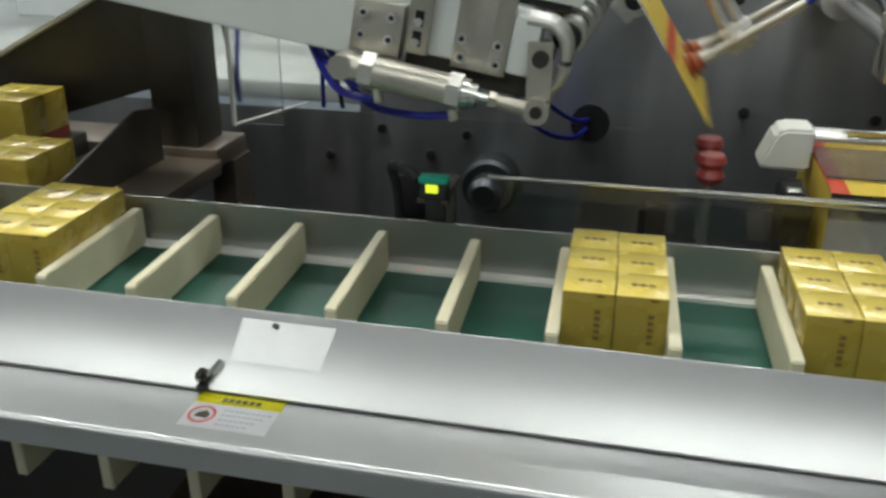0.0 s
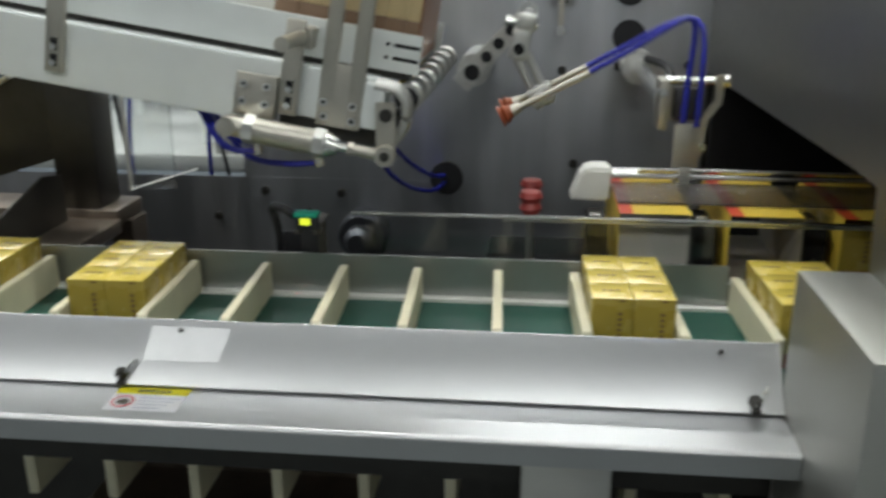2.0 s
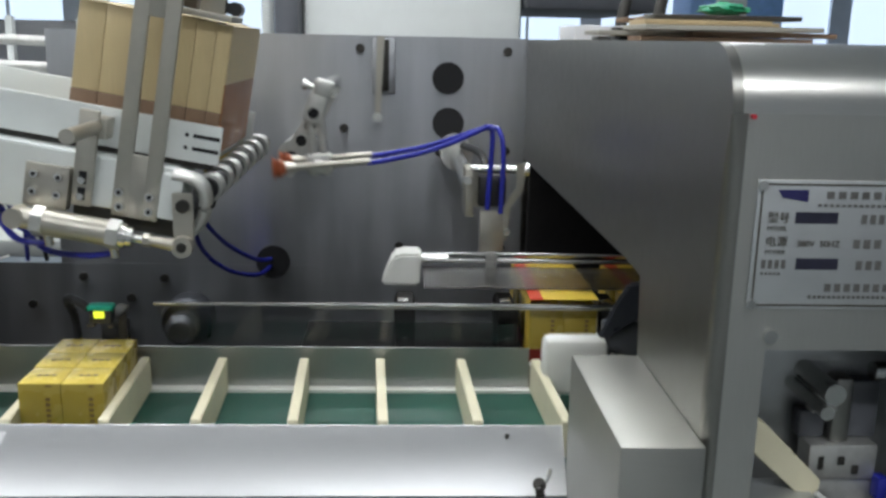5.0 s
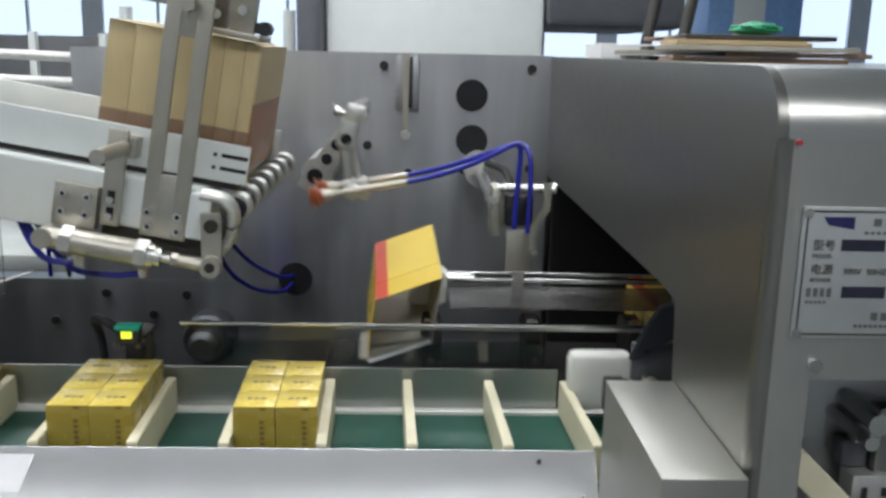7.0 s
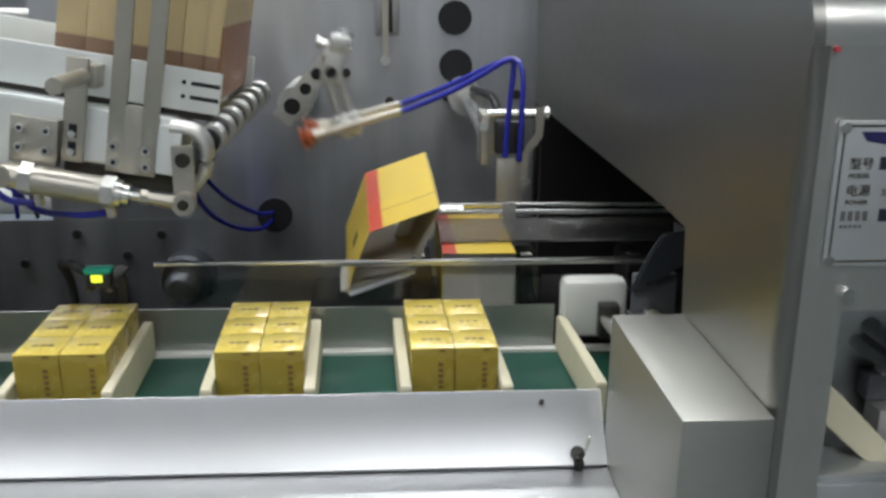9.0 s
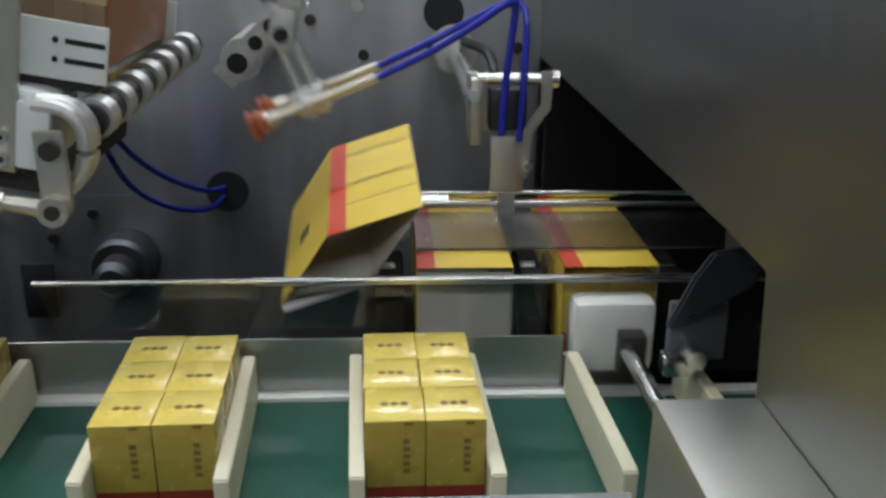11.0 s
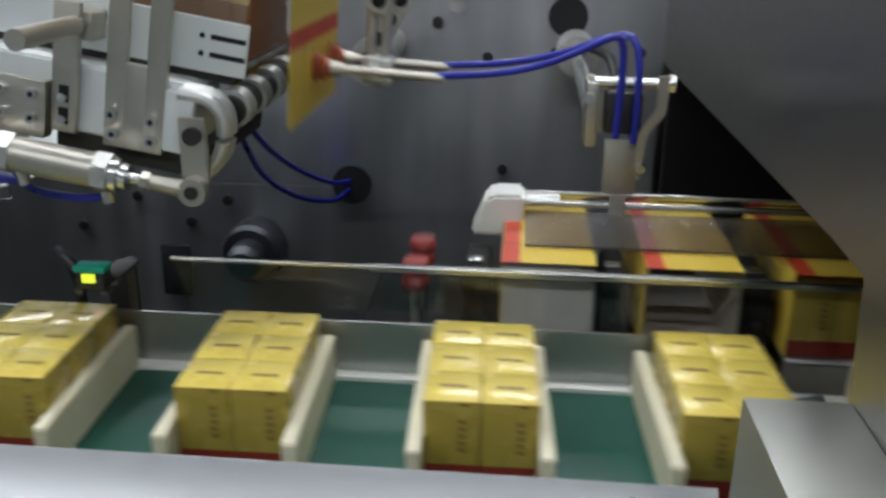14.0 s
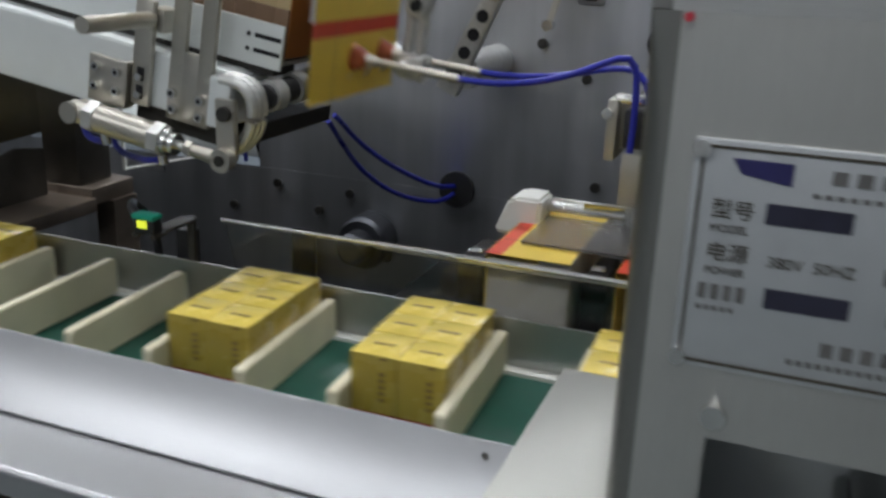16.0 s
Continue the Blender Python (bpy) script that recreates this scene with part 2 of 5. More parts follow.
def part(name, bm, mats, parent, label=""):
    """One mesh under a thing. The mesh is made in world places and moved into the parent's space."""
    me = mesh_of(name, bm, mats)
    ob = new(name, me)
    if parent is not None:
        root = parent
        off = Vector()
        while root is not None:
            off += root.location
            root = root.parent
        me.transform(Matrix.Translation(-off))
        ob.parent = parent
    return tagged(ob, label)


def local_part(name, me, parent, m, label=""):
    ob = new(name, me)
    ob.parent = parent
    ob.matrix_basis = m
    return tagged(ob, label)


def thing(name, place, label, category, group="", kind=""):
    ob = new(name)
    ob.location = place
    ob.empty_display_size = 0.05
    return tagged(ob, label, category, group, kind)


def solid(name, bm, mats, label, category, kind="", group=""):
    return tagged(part(name, bm, mats, None), label, category, group, kind)


# ---------------------------------------------------------------- timing of the machine
T = 2.03            # one machine cycle
PITCH = 0.2025      # bucket pitch
CP = 0.1415         # carton pitch
PARK = -0.281       # where a carton is set down
GO, STOP = 1.31, 1.97
PUSH = 0.338        # stroke of the product pusher


def steps_done(t):
    """Index moves finished at t, with the cosine ramp of the indexing cam."""
    n = math.floor(t / T)
    u = (t - n * T - GO) / (STOP - GO)
    u = min(1, max(0, u))
    return n + u * u * (3 - 2 * u)


# ---------------------------------------------------------------- hall round the machine
bm = bmesh.new()
box(bm, -9, 7, -5, 9, -1.0, -0.95)
solid("floor", bm, FLOORM, "grey epoxy factory floor", "floor", "structure")
bm = bmesh.new()
box(bm, -9, 7, -5, 9, 3.2, 3.3)
solid("ceiling", bm, CEILM, "pale factory hall ceiling", "ceiling", "structure")
for nm, b in (("wall_west", (-9.1, -9, -5, 9)), ("wall_east", (7, 7.1, -5, 9)), ("wall_south", (-9.1, 7.1, -5.1, -5))):
    bm = bmesh.new()
    box(bm, *b, -0.95, 3.2)
    solid(nm, bm, SOUTHW if nm == "wall_south" else HALLW, "pale grey painted factory wall" if nm == "wall_south" else "pale painted factory wall", "wall", "structure")
bm = bmesh.new()
box(bm, -9.1, 7.1, 9, 9.1, -0.95, 0.3)
box(bm, -9.1, 7.1, 9, 9.1, 2.6, 3.2)
wx = [-9.1 + i * 1.35 for i in range(13)]
for x in wx:
    box(bm, x, x + 0.22, 9, 9.1, 0.3, 2.6)
north = solid("wall_north", bm, HALLW, "pale wall with a band of tall windows", "wall", "structure")
for i, x in enumerate(wx[:-1]):
    w = thing("window_%d" % (i + 1), (x + 0.22, 9.02, 0.3), "tall factory window with bluish daylight", "window", "hall windows", "structure")
    bm = bmesh.new()
    box(bm, x + 0.22, x + 1.35, 9.05, 9.06, 0.3, 2.6)
    part("pane", bm, DAY, w)
    bm = bmesh.new()
    box(bm, x + 0.77, x + 0.80, 9.01, 9.05, 0.3, 2.6)
    box(bm, x + 0.22, x + 1.35, 9.01, 9.05, 1.35, 1.39)
    part("window_frame", bm, WHITE, w)
for lx, ly in LAMPS:
    tl = thing("tube_lamp", (lx, ly, 2.1), "long white fluorescent tube lamp hanging over the machine", "lamp", "hall tube lamps")
    bm = bmesh.new()
    box(bm, lx - 1.0, lx + 1.0, ly - 0.1, ly + 0.1, 2.04, 2.10, 0.01)
    part("housing", bm, WHITE, tl)
    for s in (-0.05, 0.05):
        bm = bmesh.new()
        cyl(bm, (lx - 0.95, ly + s, 2.02), (lx + 0.95, ly + s, 2.02), 0.015, seg=10)
        part("tube", bm, TUBE, tl)
    for s in (-0.7, 0.7):
        bm = bmesh.new()
        cyl(bm, (lx + s, ly, 2.1), (lx + s, ly, 3.2), 0.006, seg=6)
        part("hanger", bm, WHITE, tl)

# ---------------------------------------------------------------- back panel of the machine


def disc_hole(bm, x, z, r, y=0.897, depth=0.004, seg=28):
    cyl(bm, (x, y - depth, z), (x, y + 0.02, z), r, seg=seg)


panel = thing("back_panel", (-0.5, 0.90, -0.9), "satin grey steel back panel with round holes and bolts", "machine panel", kind="structure")
bm = bmesh.new()
box(bm, -0.84, 0.066, 0.897, 0.915, -0.06, 0.393)
box(bm, -0.331, 0.066, 0.897, 0.8995, -0.20, -0.06)
part("sheet", bm, PANEL, panel)
# the shade low behind the carton track is put into this sheet's colour
bm = bmesh.new()
box(bm, -1.62, 0.066, 0.9, 0.915, -0.95, -0.0605)
part("lower_sheet", bm, LOWPANEL, panel, "lower steel sheet, coloured dark for the shade behind the track")
bm = bmesh.new()
box(bm, -1.62, -0.33, 0.8958, 0.8968, -0.62, -0.056)
part("lower_sheet", bm, PANEL, panel)
for x, z, r in ((-0.425, -0.049, 0.033), (-0.083, 0.230, 0.0305), (-0.085, 0.316, 0.0305)):
    bm = bmesh.new()
    disc_hole(bm, x, z, r, 0.893 if z < -0.0 else 0.897)
    part("hole", bm, HOLE, panel)
for x, z in ((-0.253, 0.369), (0.028, 0.368), (-0.798, -0.083), (-0.707, -0.126), (-0.284, 0.218), (0.030, 0.178), (-0.176, -0.014), (0.026, -0.015),
             (-0.205, 0.166), (-0.10, 0.175), (-0.64, -0.085), (-0.56, -0.2), (-0.9, -0.14)):
    bm = bmesh.new()
    cyl(bm, (x, 0.889, z), (x, 0.9, z), 0.0085, seg=12)
    cyl(bm, (x, 0.8885, z), (x, 0.8895, z), 0.004, seg=6)
    part("bolt", bm, DARK, panel)
bm = bmesh.new()
box(bm, -0.765, -0.712, 0.886, 0.8925, -0.262, -0.168, 0.002)
part("cutout", bm, HOLE, panel, "dark rectangular cutout")
bm = bmesh.new()
cyl(bm, (-0.590, 0.845, -0.162), (-0.590, 0.893, -0.162), 0.050, seg=28)
cyl(bm, (-0.590, 0.835, -0.162), (-0.590, 0.845, -0.162), 0.045, 0.050, seg=28)
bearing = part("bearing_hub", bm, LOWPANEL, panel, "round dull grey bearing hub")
bm = bmesh.new()
cyl(bm, (-0.590, 0.80, -0.162), (-0.590, 0.836, -0.162), 0.030, seg=24)
cyl(bm, (-0.590, 0.79, -0.162), (-0.590, 0.80, -0.162), 0.020, 0.030, seg=24)
part("cap", bm, LOWPANEL, bearing)
bm = bmesh.new()
box(bm, -0.230, -0.186, 0.890, 0.8965, 0.285, 0.388, 0.002)
slot = part("slot", bm, PANEL, panel, "raised upright guide plate")
bm = bmesh.new()
box(bm, -0.218, -0.198, 0.887, 0.890, 0.290, 0.386, 0.001)
part("groove", bm, DARK, slot, "dark groove")

# ---------------------------------------------------------------- housing on the right
house = thing("cartoner_housing", (0.07, 0.3, -0.9), "stainless steel cartoning machine housing with rounded top edge", "machine housing", kind="structure")
XS, YF, ZT = 0.066, -0.225, 0.392
R = 0.05


def arc(cx, cz, r, a0, a1, n=10):
    return [(cx + r * math.cos(radians(a0 + (a1 - a0) * i / n)), cz + r * math.sin(radians(a0 + (a1 - a0) * i / n))) for i in range(n + 1)]


# side sheet with the opening for the conveyors: (y, z) outline
RC = 0.011
corner_rings = [(-0.95, RC), (ZT - R - 0.07, RC), (ZT - R - 0.045, RC * 0.9), (ZT - R - 0.022, RC * 0.6), (ZT - R - 0.006, RC * 0.2), (ZT - R, 0.0015)]
outline = [(YF + r, z) for z, r in corner_rings] + [(YF, ZT - R + 0.0005)] + arc(YF + R, ZT - R, R, 180, 90)[1:] + [(0.915, ZT), (0.915, 0.165), (0.79, 0.165), (0.055, 0.168), (-0.010, 0.165), (-0.020, 0.09), (-0.022, -0.95)]
bm = bmesh.new()
prism(bm, outline, "x", XS, XS + 0.008)
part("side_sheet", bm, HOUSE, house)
# front sheet with the window: built of four plates round the opening
bm = bmesh.new()
wx0, wx1, wz0, wz1 = 0.108, 0.62, 0.0, 0.163
x1 = 2.4
box(bm, XS + RC + 0.001, wx0, YF, YF + 0.006, -0.95, ZT - R)
box(bm, wx0, wx1, YF, YF + 0.006, wz1, ZT - R)
box(bm, wx0, wx1, YF, YF + 0.006, -0.95, wz0)
box(bm, wx1, x1, YF, YF + 0.006, -0.95, ZT - R)
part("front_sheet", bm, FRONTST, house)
bm = bmesh.new()
rings = []
for z, r in corner_rings:
    bend = [(XS + r - r * math.cos(radians(a)), YF + r - r * math.sin(radians(a))) for a in range(0, 91, 10)]
    rings.append([bm.verts.new((x, y, z)) for x, y in bend + [(XS + RC + 0.001, YF), (XS + RC + 0.001, YF + 0.006), (XS + 0.006, YF + RC)]])
for lo, hi in zip(rings, rings[1:]):
    for i in range(len(lo)):
        k = (i + 1) % len(lo)
        bm.faces.new((lo[i], lo[k], hi[k], hi[i]))
bm.faces.new(rings[-1])
# shaded steel on the bend, so the painted tone change sits at the front sheet
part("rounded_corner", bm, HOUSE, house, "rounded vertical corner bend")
bm = bmesh.new()
top = arc(YF + R, ZT - R, R, 180, 90, 12) + [(0.93, ZT), (0.93, ZT - 0.006)] + arc(YF + R, ZT - R, R - 0.006, 90, 180, 12)
prism(bm, top, "x", XS + 0.008, x1)
part("top_cover", bm, TOPST, house, "bent stainless top cover")
bm = bmesh.new()
box(bm, XS, x1, 0.93, 0.94, -0.95, ZT)
box(bm, x1, x1 + 0.01, YF, 0.94, -0.95, ZT)
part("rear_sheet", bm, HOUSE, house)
# added black plates, in place of the unlit depth behind the opening
bm = bmesh.new()
box(bm, XS + 0.009, 1.2, 0.86, 0.88, -0.95, 0.38)
box(bm, 1.2, 1.22, -0.02, 0.88, -0.95, 0.38)
box(bm, XS + 0.009, 1.2, -0.02, 0.86, 0.36, 0.38)
part("interior_shade", bm, SOOT, house, "added black plates standing in for the shade inside the housing")
for x, z, mt in ((0.081, 0.340, REDPRINT), (0.110, 0.1745, CHROME), (0.60, 0.1745, CHROME)):
    bm = bmesh.new()
    cyl(bm, (x, YF - 0.004, z), (x, YF, z), 0.0055 if mt is CHROME else 0.0019, seg=14)
    part("screw", bm, mt, house)
# engraved plate
plate = thing("name_plate", (0.09, YF - 0.002, 0.19), "engraved alloy machine name plate with navy fields", "name plate")
PX, PZ0, PZ1 = 0.089, 0.1965, 0.2945
bm = bmesh.new()
box(bm, PX, PX + 0.15, YF - 0.0025, YF - 0.0003, PZ0, PZ1, 0.001)
part("sheet", bm, PLATE, plate)
bm = bmesh.new()
for b in ((0.003, 0.147, 0.0025, 0.0037), (0.003, 0.147, 0.0943, 0.0955), (0.003, 0.0042, 0.0025, 0.0955), (0.1458, 0.147, 0.0025, 0.0955)):
    box(bm, PX + b[0], PX + b[1], YF - 0.0031, YF - 0.0025, PZ0 + b[2], PZ0 + b[3])
part("border", bm, INK, plate)
for b in ((0.030, 0.062, 0.066, 0.0745), (0.034, 0.066, 0.031, 0.0395), (0.108, 0.142, 0.066, 0.0745), (0.108, 0.142, 0.031, 0.0395)):
    bm = bmesh.new()
    box(bm, PX + b[0], PX + b[1], YF - 0.0031, YF - 0.0025, PZ0 + b[2], PZ0 + b[3])
    part("field", bm, FIELD, plate, "dark blank field")
bm = bmesh.new()
prism(bm, [(PX + 0.015, PZ0 + 0.091), (PX + 0.038, PZ0 + 0.091), (PX + 0.038, PZ0 + 0.082), (PX + 0.019, PZ0 + 0.085)], "y", YF - 0.0031, YF - 0.0025)
part("emblem", bm, NAVY, plate, "plain navy emblem")
bars = bmesh.new()
for b in ((0.052, 0.140, 0.0845, 0.0900, 10), (0.046, 0.135, 0.0785, 0.0805, 20), (0.080, 0.100, 0.066, 0.073, 3), (0.008, 0.028, 0.0315, 0.038, 4), (0.080, 0.102, 0.031, 0.038, 3),
          (0.076, 0.100, 0.0475, 0.054, 3), (0.008, 0.024, 0.0265, 0.0285, 5), (0.058, 0.140, 0.0140, 0.0200, 11), (0.046, 0.144, 0.0085, 0.0108, 26)):
    n = b[4]
    w = (b[1] - b[0]) / n
    for i in range(n):
        box(bars, PX + b[0] + i * w, PX + b[0] + (i + 0.62) * w, YF - 0.0031, YF - 0.0025, PZ0 + b[2], PZ0 + b[3])
tagged(part("engraved_writing", bars, PLATEINK, plate, "lines of engraved writing"), kind="stuff")


def writing(text, size, m, parent, name="writing", mat=None):
    cu = bpy.data.curves.new("text", "FONT")
    cu.body, cu.size, cu.extrude = text, size, 0.0002
    ob = bpy.data.objects.new("text", cu)
    scene.collection.objects.link(ob)
    bpy.context.view_layer.update()
    me = bpy.data.meshes.new_from_object(ob.evaluated_get(bpy.context.evaluated_depsgraph_get()))
    bpy.data.objects.remove(ob)
    me.materials.clear()
    me.materials.append(mat or INK)
    w = new(name, me)
    w.parent = parent
    w.matrix_basis = Matrix.Translation(-parent.location) @ m
    return w


for text, x, z, s in (("型号", 0.009, 0.067, 0.0085), ("MODEL", 0.0095, 0.0605, 0.0045), ("电源", 0.009, 0.049, 0.0085), ("POWER", 0.0095, 0.0425, 0.0045), ("380V  50HZ", 0.033, 0.0485, 0.0065)):
    writing(text, s, pose(PX + x, YF - 0.003, PZ0 + z, 90, 0, 0), plate)
for x, z in ((0.003, 0.004), (0.003, 0.094), (0.147, 0.004), (0.147, 0.094)):
    bm = bmesh.new()
    cyl(bm, (PX + x, YF - 0.0055, PZ0 + z), (PX + x, YF - 0.002, PZ0 + z), 0.0036, 0.003, seg=14)
    part("rivet", bm, CHROME, plate)

# pusher cover in front of the housing
cover = thing("pusher_cover", (0.03, -0.13, -0.9), "folded stainless box cover over the pusher", "machine cover", kind="structure")
bm = bmesh.new()
box(bm, -0.001, 0.0658, -0.2365, -0.026, -0.60, 0.0875, 0.0016)
part("sheet", bm, COVERST, cover)

# ---------------------------------------------------------------- bucket conveyor bed
X0 = -3.3
bed = thing("conveyor_bed", (-1.5, 0.1, -0.9), "stainless conveyor trough with a sloped front apron", "conveyor", kind="structure")
bm = bmesh.new()
prism(bm, [(0.0015, 0.0), (0.0, 0.0008), (-0.0015, 0.0), (-0.0465, -0.0545), (-0.0465, -0.0565), (0.0015, -0.004)], "x", X0, -0.0015)
part("sloped_guard", bm, APRON, bed, "sloped stainless front guard")
bm = bmesh.new()
prism(bm, [(-0.044, -0.0580), (-0.108, -0.0605)] + arc(-0.108, -0.0665, 0.006, 90, 180, 6)[1:] + [(-0.114, -0.086), (-0.112, -0.086), (-0.112, -0.068), (-0.106, -0.063), (-0.044, -0.0605)], "x", X0, -0.0015)
part("apron", bm, APRON, bed, "stainless apron with folded edge")
bm = bmesh.new()
box(bm, X0, -0.002, -0.0455, -0.0435, -0.0585, -0.0555)
part("seam", bm, DARK, bed, "dark seam")
bm = bmesh.new()
box(bm, X0, -0.001, 0.2575, 0.2605, -0.075, -0.0055)
part("back_wall", bm, WALLST, bed, "stainless trough back wall")
bm = bmesh.new()
box(bm, X0, 2.3, 0.242, 0.2573, -0.075, -0.0585)
part("wear_strip", bm, POM, bed, "white wear strip")
bm = bmesh.new()
box(bm, X0, 2.3, 0.003, 0.2418, -0.075, -0.0625)
part("deck", bm, BELT, bed, "dark green conveyor deck")
bm = bmesh.new()
box(bm, X0, 2.3, 0.0, 0.26, -0.176, -0.10)
box(bm, X0, -0.01, 0.26, 0.29, -0.95, -0.62)
part("underframe", bm, DARK, bed)
bm = bmesh.new()
for x in (-2.6, -1.45, -0.256):
    box(bm, x, x + 0.088, -0.09, 0.0, -0.95, -0.0875, 0.003)
part("leg", bm, STEEL, bed)
bm = bmesh.new()
box(bm, -0.80, -0.46, 0.02, 0.22, -0.29, -0.282, 0.002)
box(bm, -0.80, -0.46, 0.16, 0.165, -0.282, -0.252, 0.0)
part("drip_tray", bm, PALEFRAME, bed, "dull drip tray under the return chain")
# added sheet that keeps the space below the conveyor dark
bm = bmesh.new()
box(bm, X0, -0.01, 0.234, 0.246, -0.95, -0.1765)
part("underside_shade", bm, DARK, bed, "added dark sheet for the shade behind the return chain")
for x in (-0.6725, -0.0275):
    bm = bmesh.new()
    cyl(bm, (x - 0.001, -0.041, -0.046), (x - 0.003, -0.045, -0.0425), 0.0065, seg=14)
    cyl(bm, (x - 0.002, -0.0445, -0.0435), (x - 0.0035, -0.0475, -0.040), 0.0035, seg=12)
    box(bm, x - 0.006, x + 0.003, -0.050, -0.043, -0.056, -0.050, 0.001)
    latch = part("latch", bm, DARK, bed, "small dark latch stud")
    bm = bmesh.new()
    hose(bm, [(x - 0.004, -0.0465, -0.047), (x + 0.003, -0.044, -0.042), (x + 0.008, -0.038, -0.036), (x + 0.010, -0.033, -0.033)], 0.0022, 8, 4)
    part("wire", bm, CHROME, latch)
for x in (-0.06, -0.62):
    bm = bmesh.new()
    cyl(bm, (x, -0.0085, -0.0085), (x, -0.011, -0.006), 0.0025, seg=8)
    part("screw", bm, DARK, bed)

sticker = thing("warning_sticker", (-0.64, -0.07, -0.058), "yellow and white warning sticker with a prohibition sign", "sticker")
S0, S1 = -0.674, -0.598


def on_apron(x0, x1, y0, y1, lift):
    b = bmesh.new()
    vs = [b.verts.new((x, y, -0.0580 - (-0.044 - y) * 0.039 + lift)) for x, y in ((x0, y0), (x1, y0), (x1, y1), (x0, y1))]
    f = b.faces.new(vs)
    bmesh.ops.solidify(b, geom=[f], thickness=0.0003)
    return b


part("film", on_apron(S0, S1, -0.094, -0.061, 0.0006), LABELW, sticker)
part("header", on_apron(S0, S1, -0.061, -0.0475, 0.0006), LABELY, sticker, "yellow header strip")
bm = bmesh.new()
for i in range(6):
    box(bm, S0 + 0.022 + i * 0.006, S0 + 0.0265 + i * 0.006, -0.057, -0.0515, -0.0581, -0.0576)
part("header_writing", bm, INK, sticker)
bm = bmesh.new()
for k in range(28):
    a0, a1 = 2 * math.pi * k / 28, 2 * math.pi * (k + 1) / 28
    q = [(S0 + 0.0145 + r * math.cos(a), -0.0775 + r * math.sin(a)) for a, r in ((a0, 0.0115), (a1, 0.0115), (a1, 0.0095), (a0, 0.0095))]
    bm.faces.new([bm.verts.new((x, y, -0.0580 - (-0.044 - y) * 0.039 + 0.0012)) for x, y in q])
part("ring", bm, REDPRINT, sticker)
bm = bmesh.new()
prism(bm, [(S0 + 0.009, -0.081), (S0 + 0.02, -0.082), (S0 + 0.021, -0.076), (S0 + 0.016, -0.0715), (S0 + 0.010, -0.0755)], "z", -0.0590, -0.0582)
part("symbol", bm, INK, sticker)
bm = bmesh.new()
for r in range(4):
    n = 9 - r
    for i in range(n):
        y = -0.066 - r * 0.0065
        box(bm, S0 + 0.030 + i * 0.0047, S0 + 0.0335 + i * 0.0047, y - 0.0032, y, -0.0592 - 0.00025 * r, -0.0583 - 0.00025 * r)
part("lines", bm, GREYPRINT, sticker, "grey lines of writing")
bm = bmesh.new()
f = bm.faces.new([bm.verts.new((x, y, (y + 0.0015) * 1.211 + 0.0007)) for x, y in ((-0.655, -0.030), (-0.574, -0.030), (-0.566, -0.006), (-0.652, -0.006))])
tape = solid("clear_tape", bm, TAPE, "pale translucent tape patch on the sloped guard", "tape")

# ---------------------------------------------------------------- flights
flights = thing("bucket_chain", (0, 0, -0.06), "cream nylon flights of a bucket conveyor chain", "conveyor chain")
bm = bmesh.new()
prism(bm, [(0.052, -0.0615), (0.052, -0.0185), (0.055, -0.0165), (0.246, -0.0155), (0.249, -0.018), (0.249, -0.0615)], "x", -0.0115, 0.0, 0.0012)
for v in bm.verts:
    v.co.x += (0.249 - v.co.y) * 0.04
me_f = mesh_of("flight", bm, CREAM)
me_f.transform(Matrix.Translation((0, 0, 0.06)))
EDGE = -0.0865
for k in range(-17, 4):
    local_part("flight", me_f, flights, pose(EDGE + k * PITCH, 0, 0))
    local_part("flight", me_f, flights, pose(EDGE + k * PITCH - 0.1045, 0, 0))
lower = thing("return_chain", (0, 0, -0.15), "cream nylon flights hanging from the return chain", "conveyor chain")
bm = bmesh.new()
prism(bm, [(0.030, -0.178), (0.22, -0.178), (0.22, -0.248), (0.032, -0.248)], "x", -0.0125, 0.0, 0.0012)
me_r = mesh_of("flight", bm, CREAM)
me_r.transform(Matrix.Translation((0, 0, 0.15)))
for k in range(-9, 10):
    local_part("flight", me_r, lower, pose(-0.12 + k * PITCH, 0, 0))
    local_part("flight", me_r, lower, pose(-0.12 + k * PITCH - 0.1, 0, 0))

# ---------------------------------------------------------------- small boxes
BW, BD, BH = 0.0456, 0.0505, 0.0755
bm = bmesh.new()
RED = 0.0175
box(bm, -BW / 2, BW / 2, -BD / 2, BD / 2, RED, BH, 0.0008)
box(bm, -BW / 2 + 0.0003, BW / 2 - 0.0003, -BD / 2 + 0.0003, BD / 2 - 0.0003, 0, RED)
# upright faces get the darker yellow, their shade put into the colour
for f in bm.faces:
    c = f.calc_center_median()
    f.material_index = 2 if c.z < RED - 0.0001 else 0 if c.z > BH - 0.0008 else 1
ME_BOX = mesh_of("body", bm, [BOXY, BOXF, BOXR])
bm = bmesh.new()
for i in range(3):
    box(bm, -0.0095 + i * 0.0075, -0.0055 + i * 0.0075, -0.0026, 0.0026, BH - 0.0002, BH + 0.00035)
    box(bm, -0.0110 + i * 0.0075, -0.0040 + i * 0.0075, -0.0006, 0.0008, BH - 0.0002, BH + 0.00033)
ME_TOPMARK = mesh_of("top_print", bm, STAMP)
bm = bmesh.new()
for i in range(5):
    box(bm, 0.006, 0.0112, -BD / 2 - 0.0003, -BD / 2 + 0.0002, RED + 0.012 + i * 0.0064, RED + 0.0160 + i * 0.0064)
